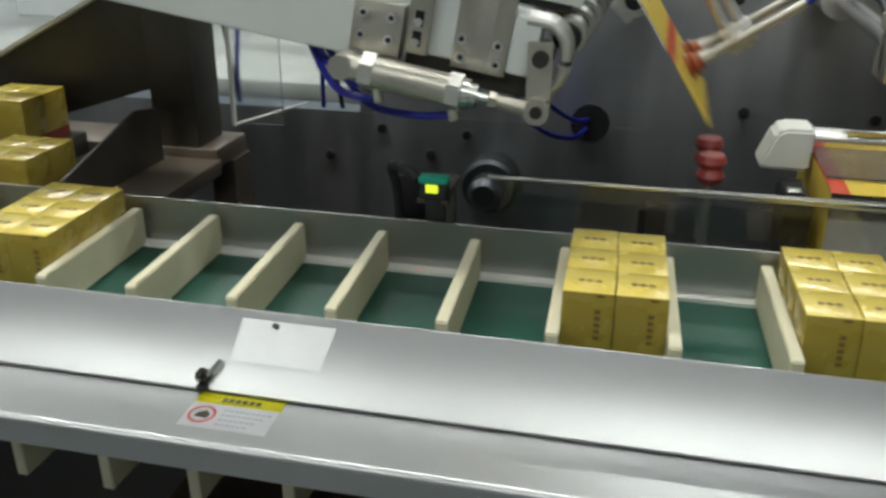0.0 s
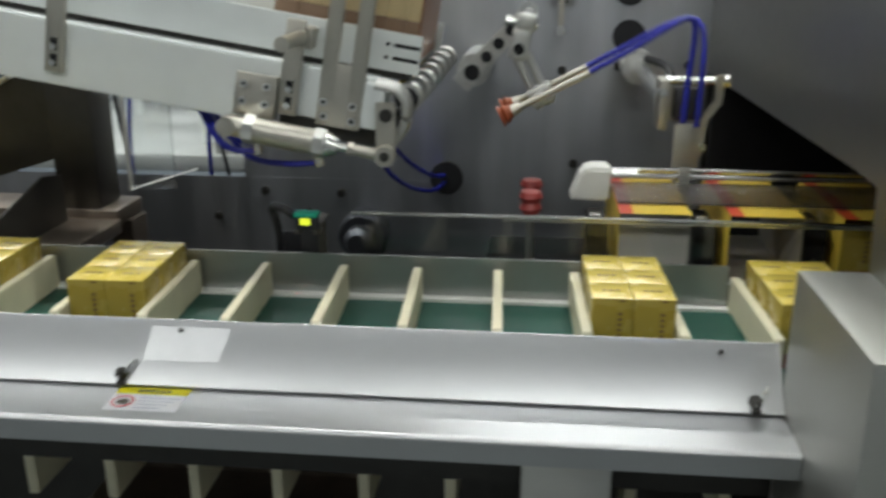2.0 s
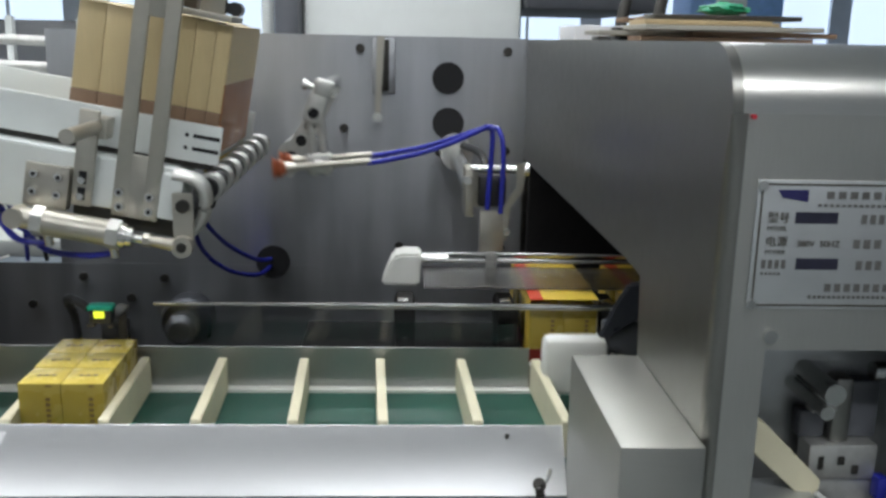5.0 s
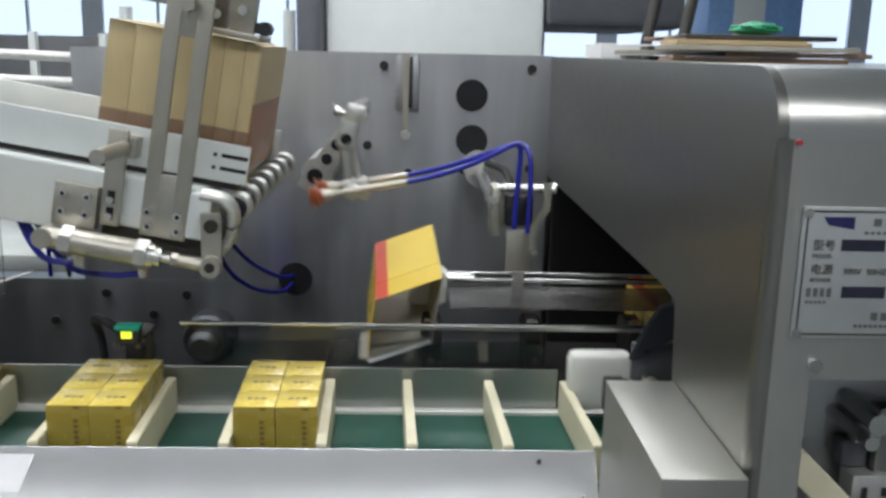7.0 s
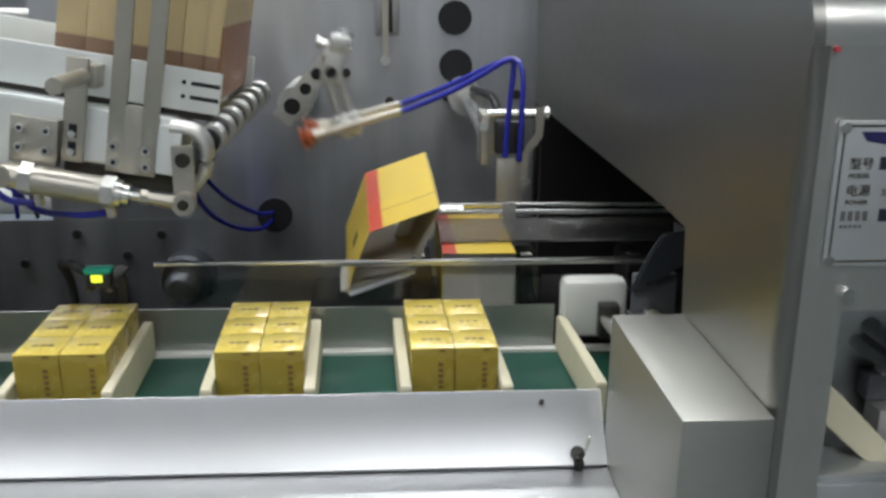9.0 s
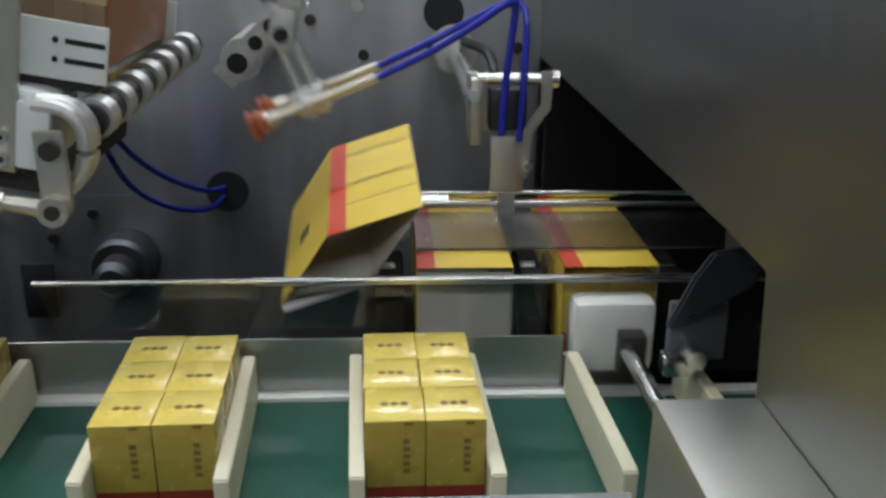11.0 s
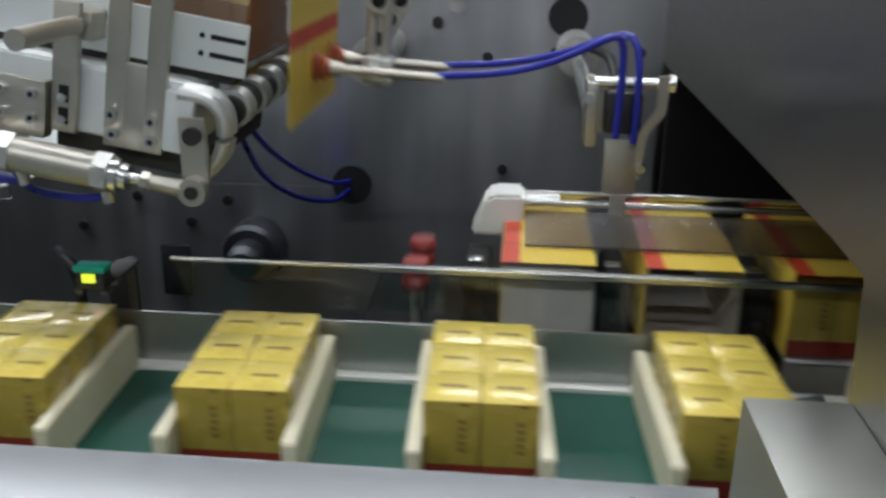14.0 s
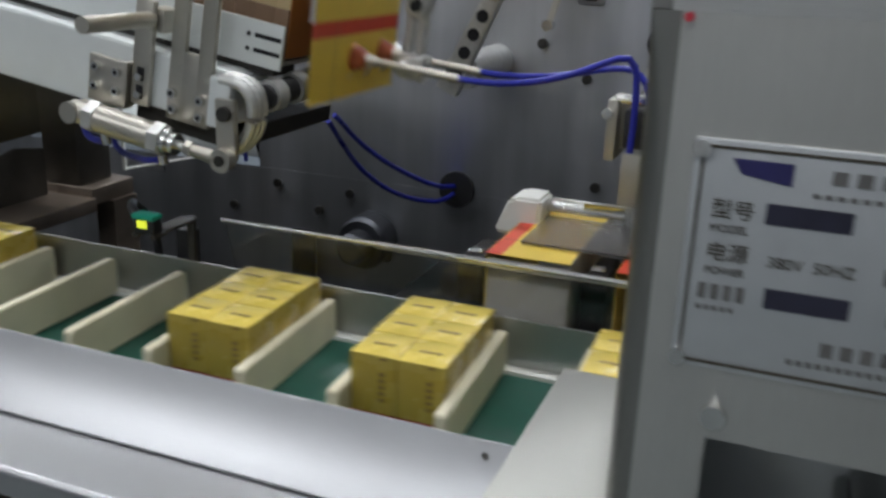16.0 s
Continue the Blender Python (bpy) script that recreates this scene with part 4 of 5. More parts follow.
bm = bmesh.new()
cyl(bm, (-0.07, 0.020, 0.060), (-0.07, 0.048, 0.060), 0.012, seg=20)
hp("collar", bm, ALU)
bm = bmesh.new()
for z in (0.052, 0.068):
    cyl(bm, (-0.06, 0.033, z), (0.020, 0.033, z), 0.0058, seg=16)
hp("rod", bm, ALU)
bm = bmesh.new()
box(bm, -0.012, 0.016, 0.015, 0.05, 0.044, 0.078, 0.004)
hp("stem_clamp", bm, ALU)
for y in (-0.005, 0.07):
    bm = bmesh.new()
    cyl(bm, (0, y, 0.017), (0, y, 0.030), 0.0085, 0.0065, seg=14)
    cyl(bm, (0, y, 0.022), (0, y, 0.135), 0.0048, seg=14)
    hp("stem", bm, NICKEL)
    bm = bmesh.new()
    for z, r0, r1 in ((0.0, 0.0165, 0.0115), (0.0042, 0.0110, 0.0145), (0.0084, 0.0145, 0.010), (0.0128, 0.010, 0.0085)):
        cyl(bm, (0, y, z), (0, y, z + 0.0046), r0, r1, seg=22)
    hp("bellows_cup", bm, RUBBER)
bm = bmesh.new()
box(bm, -0.006, 0.006, -0.008, 0.075, 0.054, 0.066, 0.002)
hp("cross_bar", bm, ALU)

lever = thing("swing_link", (-0.211, 0.86, 0.443), "slim steel swing link hanging before a slot", "lever")
bm = bmesh.new()
prism(bm, [(-0.218, 0.392), (-0.204, 0.392), (-0.206, 0.245), (-0.216, 0.245)], "y", 0.856, 0.862, 0.001)
part("bar", bm, NICKEL, lever)
bm = bmesh.new()
cyl(bm, (-0.211, 0.848, 0.243), (-0.211, 0.868, 0.243), 0.009, seg=16)
part("eye", bm, CHROME, lever)

# lower suction cups that open the carton
lift = thing("lower_suction_cups", (-0.255, 0.40, -0.05), "red bellows suction cups on steel posts", "suction cup")
for y in (0.36, 0.43):
    bm = bmesh.new()
    for z, r0, r1 in ((0.0, 0.012, 0.016), (0.008, 0.016, 0.012), (0.016, 0.012, 0.017), (0.024, 0.017, 0.014)):
        cyl(bm, (-0.255, y, z - 0.03), (-0.255, y, z - 0.022), r0, r1, seg=20)
    part("bellows_cup", bm, REDCUP, lift)
    bm = bmesh.new()
    cyl(bm, (-0.255, y, -0.25), (-0.255, y, -0.03), 0.006, seg=12)
    part("post", bm, NICKEL, lift)

# blue hoses between the head and the valve, in short links
HOSE_L, HOSE_N = 0.318, 26
bm = bmesh.new()
half = HOSE_L / HOSE_N * 0.62
hose(bm, [(0, 0, -half), (0, 0, half)], 0.0038, 10, 1)
ME_LINK = mesh_of("link", bm, BLUE)
HOSES = []
for y0, off in ((-0.005, 0.0), (0.07, 0.012)):
    hs = thing("air_hose", (0, 0, 0), "bright blue air hose from the suction head to its valve", "hose", "suction hoses")
    HOSES.append(([local_part("link", ME_LINK, hs, Matrix()) for _ in range(HOSE_N)], y0, off))

# fixed vacuum bracket and hub behind it
vac = thing("vacuum_bracket", (-0.03, 0.44, 0.2), "nickel valve bracket with a folded plate", "bracket")
bm = bmesh.new()
box(bm, -0.078, -0.066, 0.44, 0.50, 0.135, 0.205, 0.001)
box(bm, -0.078, -0.015, 0.465, 0.475, 0.145, 0.205, 0.001)
part("block", bm, NICKEL, vac)
bm = bmesh.new()
prism(bm, [(-0.005, 0.215), (0.008, 0.215), (0.006, 0.175), (-0.012, 0.15), (-0.016, 0.10), (-0.020, 0.10), (-0.022, 0.152), (-0.004, 0.18)], "y", 0.432, 0.437, 0.0006)
part("folded_arm", bm, NICKEL, vac)
bm = bmesh.new()
cyl(bm, (-0.07, 0.45, 0.205), (0.008, 0.44, 0.206), 0.006, seg=14)
cyl(bm, (0.006, 0.44, 0.206), (0.014, 0.44, 0.206), 0.0095, seg=16)
part("cross_shaft", bm, CHROME, vac)
bm = bmesh.new()
box(bm, -0.056, -0.020, 0.435, 0.440, 0.083, 0.145, 0.001)
part("plate", bm, NICKEL, vac)
bm = bmesh.new()
cyl(bm, (-0.016, 0.428, 0.1145), (-0.016, 0.436, 0.1145), 0.005, seg=12)
part("screw", bm, CHROME, vac)
bm = bmesh.new()
cyl(bm, (-0.076, 0.428, 0.19), (-0.076, 0.44, 0.19), 0.006, seg=12)
part("screw", bm, CHROME, vac)
bm = bmesh.new()
box(bm, -0.046, -0.028, 0.437, 0.452, 0.04, 0.083)
part("drop_post", bm, CHROME, vac)
bm = bmesh.new()
box(bm, -0.058, -0.018, 0.44, 0.464, 0.15, 0.195, 0.003)
part("valve", bm, BLACK, vac)
hub = thing("shaft_hub", (-0.075, 0.85, 0.18), "round dark shaft hub with a pale cone on the panel", "bearing")
bm = bmesh.new()
cyl(bm, (-0.07, 0.80, 0.182), (-0.07, 0.897, 0.182), 0.030, seg=24)
part("ring", bm, ALU, hub)
bm = bmesh.new()
cyl(bm, (-0.07, 0.47, 0.178), (-0.07, 0.80, 0.182), 0.012, seg=20)
part("shaft", bm, CHROME, hub)
bm = bmesh.new()
hose(bm, [(-0.06, 0.79, 0.2), (-0.03, 0.74, 0.19), (-0.02, 0.70, 0.15)], 0.007)
part("cable", bm, BLACK, hub)

# blue hoses in the back
loop = thing("hose_loop", (-0.5, 0.8, 0.0), "pair of looping blue air hoses", "hose")
for pts in ([(-0.425, 0.905, -0.044), (-0.446, 0.84, -0.032), (-0.478, 0.75, 0.012), (-0.497, 0.66, 0.066), (-0.505, 0.58, 0.125)],
            [(-0.425, 0.905, -0.052), (-0.447, 0.85, -0.064), (-0.488, 0.77, -0.036), (-0.518, 0.69, 0.022), (-0.515, 0.58, 0.115)]):
    bm = bmesh.new()
    hose(bm, pts, 0.0042)
    part("hose", bm, BLUE, loop)

# ---------------------------------------------------------------- sensor
sensor = thing("photo_sensor", (-0.53, 0.18, 0.06), "small photoelectric sensor with teal cap and yellow lamp", "sensor")
bm = bmesh.new()
box(bm, -0.542, -0.515, 0.178, 0.194, 0.050, 0.066, 0.0015)
sbody = part("body", bm, BLACK, sensor)
bm = bmesh.new()
box(bm, -0.5435, -0.5135, 0.177, 0.195, 0.066, 0.0725, 0.002)
part("cap", bm, TEAL, sbody)
bm = bmesh.new()
box(bm, -0.5350, -0.5230, 0.1762, 0.178, 0.0575, 0.0655)
part("lamp", bm, LAMPY, sbody)
bm = bmesh.new()
box(bm, -0.540, -0.518, 0.200, 0.262, 0.045, 0.0490, 0.001)
box(bm, -0.545, -0.536, 0.178, 0.200, 0.045, 0.0495, 0.001)
box(bm, -0.520, -0.513, 0.178, 0.200, 0.045, 0.0495, 0.001)
box(bm, -0.534, -0.524, 0.2612, 0.268, -0.07, 0.049, 0.001)
part("mount", bm, BROWNFRAME, sensor)
bm = bmesh.new()
hose(bm, [(-0.545, 0.19, 0.066), (-0.565, 0.205, 0.071), (-0.588, 0.240, 0.060), (-0.592, 0.275, 0.015), (-0.59, 0.288, -0.12)], 0.0055)
part("cable", bm, BLACK, sensor)
bm = bmesh.new()
box(bm, -0.560, -0.536, 0.272, 0.29, -0.12, 0.026, 0.002)
part("post", bm, BLACK, sensor)

# ---------------------------------------------------------------- frame post on the left
post = thing("frame_post", (-1.03, 0.6, -0.9), "dark brown steel frame post with a sloped gusset plate", "machine frame", kind="structure")
bm = bmesh.new()
box(bm, -1.07, -0.995, 0.58, 0.66, -0.045, 0.21, 0.003)
part("upright", bm, BROWNFRAME, post)
bm = bmesh.new()
prism(bm, [(-1.065, 0.205), (-1.09, 0.195), (-1.127, 0.178), (-1.46, 0.008), (-1.46, -0.080), (-1.065, 0.043)], "y", 0.585, 0.60, 0.002)
gus = part("gusset", bm, BROWNFRAME, post)
bm = bmesh.new()
prism(bm, [(-1.46, 0.008), (-1.127, 0.178), (-1.127, 0.185), (-1.46, 0.015)], "y", 0.57, 0.61)
part("edge", bm, POM, gus, "pale strip along the top edge")
# the beam's lighter brown carries a reflection in its colour
bm = bmesh.new()
box(bm, -1.45, -0.965, 0.575, 0.68, -0.075, -0.045, 0.003)
box(bm, -1.15, -0.96, 0.30, 0.58, -0.085, -0.06, 0.003)
box(bm, -1.45, -0.96, 0.60, 0.68, -0.95, -0.62)
box(bm, -1.0, -0.96, 0.62, 0.68, -0.62, -0.075)
box(bm, -1.45, -1.41, 0.62, 0.68, -0.62, -0.075)
part("beam", bm, PALEFRAME, post, "rust-brown beam, colour lightened for a brownish reflection")
shield = thing("clear_shield", (-0.97, 0.685, 0.1), "bent clear acrylic shield edge", "shield")
bm = bmesh.new()
box(bm, -0.984, -0.90, 0.684, 0.687, -0.030, 0.16)
part("sheet", bm, ACRYLIC, shield).visible_shadow = False
bm = bmesh.new()
box(bm, -0.988, -0.982, 0.680, 0.686, -0.036, 0.16)
part("edge", bm, POM, shield, "bright acrylic edge")
bm = bmesh.new()
cyl(bm, (-0.985, 0.683, -0.034), (-0.925, 0.86, -0.034), 0.0022, seg=8)
part("lower_edge", bm, POM, shield, "bright acrylic edge")

# side lane that brings boxes to the buckets
lane = thing("infeed_lane", (-1.2, 0.5, -0.95), "dark steel side lane bringing boxes to the conveyor", "conveyor", kind="structure")
bm = bmesh.new()
box(bm, -1.62, -1.045, 0.268, 0.575, -0.09, -0.0635, 0.002)
box(bm, -1.62, -1.185, 0.27, 0.574, -0.0634, -0.0300, 0.001)
part("bed", bm, DARK, lane)
bm = bmesh.new()
prism(bm, [(0.30, -0.063), (0.56, -0.063), (0.56, 0.02), (0.50, 0.03), (0.30, -0.02)], "x", -1.052, -1.046, 0.001)
part("side_guide", bm, BROWNFRAME, lane)
for i, (gx, gy) in enumerate(((-1.155, 0.30), (-1.265, 0.45), (-1.385, 0.33))):
    for a in range(2):
        for b in range(2):
            ob = thing("carton_box", (gx + a * 0.0460, gy + b * 0.0510 + BD / 2, -0.0633 if gx > -1.18 else -0.0298), "small glossy yellow carton box waiting on the side lane", "box", "boxes on the side lane")
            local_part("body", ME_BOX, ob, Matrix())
            local_part("top_print", ME_TOPMARK, ob, Matrix())

# ---------------------------------------------------------------- machines behind
body2 = thing("rear_machine", (-0.1, 1.5, -0.95), "white and dark grey machine body standing behind the panel", "machine")
bm = bmesh.new()
box(bm, -0.40, 0.098, 1.25, 1.8, -0.95, 0.72, 0.02)
part("front_cover", bm, WHITE, body2)
bm = bmesh.new()
box(bm, -0.462, -0.401, 1.22, 1.8, -0.95, 0.72, 0.02)
box(bm, 0.099, 0.41, 1.22, 1.8, 0.455, 0.72, 0.02)
part("side_cover", bm, GREYM, body2)

motor = thing("frame_table", (-1.6, 1.7, -0.95), "cluttered grey steel work table behind the machine", "table")
bm = bmesh.new()
box(bm, -2.6, -0.62, 1.2, 2.2, -0.12, -0.08, 0.004)
part("table_top", bm, WORKTOP, motor)
for x, y in ((-2.55, 1.25), (-0.7, 1.25), (-2.55, 2.15), (-0.7, 2.15)):
    bm = bmesh.new()
    box(bm, x - 0.03, x + 0.03, y - 0.03, y + 0.03, -0.95, -0.12)
    part("leg", bm, WHITE, motor)

def block_thing(name, b, mt, label, category, bevel=0.006):
    th = thing(name, ((b[0] + b[1]) / 2, (b[2] + b[3]) / 2, b[4]), label, category)
    m = bmesh.new()
    box(m, *b, bevel)
    part("body", m, mt, th)
    return th


th = block_thing("white_case", (-1.10, -0.80, 1.35, 1.70, -0.08, 0.06), WHITE, "white instrument case on the work table", "case")
bm = bmesh.new()
box(bm, -1.06, -0.84, 1.338, 1.349, -0.03, 0.03, 0.002)
part("front", bm, GREYM, th)
block_thing("grey_case", (-1.02, -0.92, 1.22, 1.32, -0.08, 0.02), ALU, "grey metal housing on the work table", "case")
block_thing("paper_stack", (-0.92, -0.72, 1.22, 1.33, -0.08, -0.055), LABELW, "stack of white paper on the work table", "paper", 0.001)
th = block_thing("steel_cabinet", (-2.3, -1.65, 1.9, 2.15, -0.08, 0.50), HALLW, "pale steel cabinet with a dark door", "cabinet")
bm = bmesh.new()
box(bm, -2.24, -1.72, 1.888, 1.899, 0.0, 0.44, 0.003)
part("door", bm, GREYM, th)
th = block_thing("glass_booth", (-1.55, -1.15, 2.0, 2.15, -0.08, 0.42), FROST, "greenish glass booth on the work table", "booth")
for x in (-1.56, -1.14, -1.35):
    bm = bmesh.new()
    box(bm, x - 0.01, x + 0.01, 1.97, 1.995, -0.08, 0.43)
    part("frame", bm, WHITE, th)
th = thing("cable_bundle", (-1.1, 1.0, -0.1), "hanging blue and black cables behind the frame post", "cable")
for x, dx, mt in ((-1.17, 0.03, BLACK), (-1.10, -0.04, BLUE), (-0.97, 0.05, BLACK), (-0.93, -0.03, BLUE)):
    bm = bmesh.new()
    hose(bm, [(x, 1.0, 0.20), (x + dx * 0.45, 1.01, 0.10), (x + dx * 0.8, 1.015, 0.0), (x + dx, 1.03, -0.085)], 0.0045, 10, 8)
    part("cable", bm, mt, th)
th = thing("pipe_rack", (-1.3, 1.9, -0.1), "pale pipe rack with horizontal rails in the hall", "rack")
for z in (0.22, 0.30, 0.37):
    bm = bmesh.new()
    cyl(bm, (-1.5, 1.75, z), (-0.46, 1.75, z - 0.03), 0.014, seg=12)
    part("rail", bm, ALU, th)
for x in (-1.45, -1.0, -0.55):
    bm = bmesh.new()
    cyl(bm, (x, 1.76, -0.08), (x, 1.76, 0.5), 0.018, seg=12)
    part("upright", bm, WHITE, th)
th = block_thing("blue_cabinet", (2.10, 2.85, 6.5, 7.0, -0.95, 1.5), BLUEM, "tall blue cabinet far off in the hall", "cabinet")
bm = bmesh.new()
box(bm, 2.30, 2.55, 6.488, 6.499, 0.35, 0.85, 0.003)
part("panel", bm, WHITE, th, "white front panel")
# boards and a green card on the housing top
pile = thing("board_pile", (0.25, 0.3, ZT), "pile of thin timber boards on the housing top", "boards")
random.seed(11)
for i in range(15):
    lv = i // 3
    cx, cy = 0.20 + random.uniform(-0.045, 0.05), 0.30 + (i % 3 - 1) * 0.095 + random.uniform(-0.01, 0.01)
    ln, wd = random.uniform(0.045, 0.105), random.uniform(0.020, 0.042)
    bm = bmesh.new()
    box(bm, -ln, ln, -wd, wd, ZT + 0.0004 + lv * 0.0062, ZT + 0.0058 + lv * 0.0062, 0.0008, Matrix.Translation((cx, cy, 0)) @ Matrix.Rotation(radians(random.uniform(-6, 6)), 4, "Z"))
    part("board", bm, (PINE, BROWNFRAME, CARTW, DARK, BROWNCARD)[random.randrange(5)], pile)
bm = bmesh.new()
r = bmesh.ops.create_icosphere(bm, subdivisions=3, radius=1.0)
for v in bm.verts:
    k = 0.85 + 0.35 * noise.noise(v.co * 2.2)
    v.co = Vector((0.235 + v.co.x * 0.036 * k, 0.30 + v.co.y * 0.028 * k, ZT + 0.041 + v.co.z * 0.010 * k))
part("pouch", bm, GREENP, pile, "crumpled green pouch")
bm = bmesh.new()
box(bm, 0.085, 0.165, 0.52, 0.66, ZT + 0.0004, ZT + 0.022, 0.002)
solid("paper_pad", bm, LABELW, "white paper pad on the housing top", "paper")

rods = thing("leaning_rod", (0.22, 0.75, ZT), "dark rod leaning on the housing top", "rod")
bm = bmesh.new()
cyl(bm, (0.215, 0.80, ZT + 0.001), (0.25, 0.84, ZT + 0.14), 0.011, seg=14)
part("shaft", bm, DARK, rods)
copy_thing(rods, pose(0.285, 0.75, ZT))

# ---------------------------------------------------------------- inside the housing window
inner = thing("inner_guide", (0.2, -0.1, -0.1), "pale bent guide bar inside the housing window", "guide")
bm = bmesh.new()
prism(bm, [(0.120, 0.094), (0.130, 0.087), (0.180, 0.038), (0.178, 0.025), (0.160, 0.028), (0.120, 0.063)], "y", -0.195, -0.180, 0.001)
part("bar", bm, CREAM, inner)
mech = thing("inner_mechanism", (0.2, -0.06, -0.06), "grey cam blocks and shafts inside the housing window, with added bright plates", "mechanism")
# lightened block colours and two added plates brighten the unlit interior
for b, mt in (((0.197, 0.213, -0.10, -0.08, 0.060, 0.118), HOUSE), ((0.178, 0.204, -0.10, -0.085, 0.086, 0.106), ALU), ((0.178, 0.238, -0.105, -0.08, 0.028, 0.060), ALU),
              ((0.174, 0.1965, -0.09, -0.07, 0.060, 0.084), GREYM), ((0.2145, 0.242, -0.09, -0.07, 0.060, 0.112), GREYM), ((0.170, 0.246, -0.10, -0.08, -0.02, 0.027), ALU),
              ((0.222, 0.238, -0.108, -0.1005, -0.012, 0.006), POM), ((0.250, 0.61, -0.20, -0.19, -0.05, 0.150), PLATE), ((0.236, 0.246, -0.115, -0.101, 0.012, 0.034), BLUE),
              ((0.186, 0.191, -0.107, -0.1055, 0.038, 0.050), DARK), ((0.203, 0.209, -0.107, -0.1055, 0.042, 0.050), DARK), ((0.216, 0.222, -0.107, -0.1055, 0.034, 0.042), DARK),
              ((0.076, 0.60, -0.128, -0.122, -0.05, 0.16), PLATE)):
    m2 = bmesh.new()
    box(m2, *b, 0.003)
    if b[1] < 0.3:
        bmesh.ops.translate(m2, vec=(0, -0.068, 0), verts=m2.verts)
    part("block", m2, mt, mech)
for p0, p1, r in (((0.186, -0.19, 0.112), (0.186, -0.128, 0.112), 0.009), ((0.176, -0.20, 0.100), (0.176, -0.128, 0.100), 0.006), ((0.222, -0.175, 0.128), (0.60, -0.175, 0.128), 0.008)):
    m2 = bmesh.new()
    cyl(m2, p0, p1, r)
    part("shaft", m2, CHROME, mech)
bm = bmesh.new()
cyl(bm, (0.174, -0.20, 0.030), (0.219, -0.20, -0.004), 0.0022)
part("rod", bm, POM, inner)
bm = bmesh.new()
box(bm, 0.1085, 0.172, -0.215, -0.17, 0.022, 0.0285, 0.001)
box(bm, 0.1085, 0.178, -0.217, -0.212, 0.0005, 0.022, 0.001)
part("bracket", bm, PLATE, inner, "bright folded bracket")


# ---------------------------------------------------------------- what moves
def motions():
    def index_rows(fn, t0=0.0, t1=16.0):
        ts = {t0, t1}
        for n in range(-1, 9):
            for u in (0, 0.25, 0.5, 0.75, 1):
                t = n * T + GO + u * (STOP - GO)
                if t0 < t < t1:
                    ts.add(t)
        return [(t, fn(t)) for t in sorted(ts)]

    def moved(t):
        return steps_done(t)

    walk(flights, index_rows(lambda t: pose(moved(t) * PITCH, 0, -0.06)))
    walk(lower, index_rows(lambda t: pose(0.6 - moved(t) * PITCH, 0, -0.15)))

    # boxes: ride the buckets, then get pushed into the waiting carton
    for ob, p, x, y, yaw in BOXES:
        turn_in = (1 - p) * T          # cycle in which the bucket stands at the pusher
        a, b = turn_in + 0.02, turn_in + 0.44
        rows = []

        def at(t):
            n = moved(t)
            if t <= a:
                return pose(x + n * PITCH, y, -0.0625, 0, 0, yaw)
            u = min(1, max(0, (t - a) / (b - a)))
            u = u * u * (3 - 2 * u)
            far = max(0.0, PUSH * u - 0.124)
            u = far / (PUSH - 0.124)
            here = x + (1 - p) * PITCH
            return pose(here - 0.0155 * u + (n - (1 - p)) * CP, y + far, -0.0625 + 0.0265 * u, 0, 0, yaw)

        rows = index_rows(at)
        extra = [(t, at(t)) for t in [a + (b - a) * i / 8 for i in range(9)] if 0 < t < 16]
        rows = sorted(rows + extra, key=lambda r: r[0])
        walk(ob, rows)

    # pusher
    rows = []
    fr = []
    for n in range(-1, 9):
        for ph, u in ((0.02, 0), (0.125, 0.155), (0.23, 0.5), (0.335, 0.845), (0.44, 1), (0.80, 1), (0.92, 0.85), (1.03, 0.5), (1.14, 0.15), (1.25, 0)):
            t = n * T + ph
            if 0 <= t <= 16:
                rows.append((t, pose(0.058 - 0.008 * u, -0.06 + PUSH * u, -0.02)))
        for ph, u in ((0.08, 0), (0.29, 1), (0.95, 1), (1.22, 0)):
            t = n * T + ph
            if 0 <= t <= 16:
                fr.append((t, pose(0.100, 0.19, 0.008 - 0.07 * (1 - u), 0, 75 * (1 - u), 0)))
    rows = [(0.0, pose(0.055, -0.06, -0.02))] + rows + [(16.0, rows[-1][1])]
    fr = [(0.0, pose(0.100, 0.19, -0.062, 0, 75, 0))] + fr + [(16.0, fr[-1][1])]
    walk(pusher, rows)
    walk(funnel, fr)

    # suction head: phase, x, z of the cup lips and turn
    HEAD = [(0.0, -0.290, 0.152, 57), (0.08, -0.255, 0.132, 45), (0.13, -0.232, 0.114, 36), (0.21, -0.200, 0.110, 17), (0.29, -0.167, 0.115, 2), (0.40, -0.163, 0.114, 0),
            (0.52, -0.168, 0.112, 2), (0.62, -0.206, 0.108, 26), (0.72, -0.243, 0.124, 45), (0.82, -0.285, 0.152, 62), (0.92, -0.335, 0.195, 80), (1.02, -0.372, 0.230, 92),
            (1.14, -0.388, 0.248, 99), (1.40, -0.408, 0.258, 100), (1.68, -0.408, 0.258, 100), (1.80, -0.375, 0.232, 96), (1.91, -0.330, 0.184, 78), (1.97, -0.308, 0.165, 68)]

    def head_at(t):
        ph = t % T
        keys = HEAD + [(HEAD[0][0] + T,) + HEAD[0][1:]]
        for k0, k1 in zip(keys, keys[1:]):
            if k0[0] <= ph <= k1[0]:
                u = (ph - k0[0]) / (k1[0] - k0[0])
                return [k0[i] + (k1[i] - k0[i]) * u for i in (1, 2, 3)]
        return list(keys[-1][1:])

    def head_pose(t):
        x, z, ry = head_at(t)
        return pose(x, 0.40, z, 5.5 * max(0, 1 - ry / 60), ry, 0)

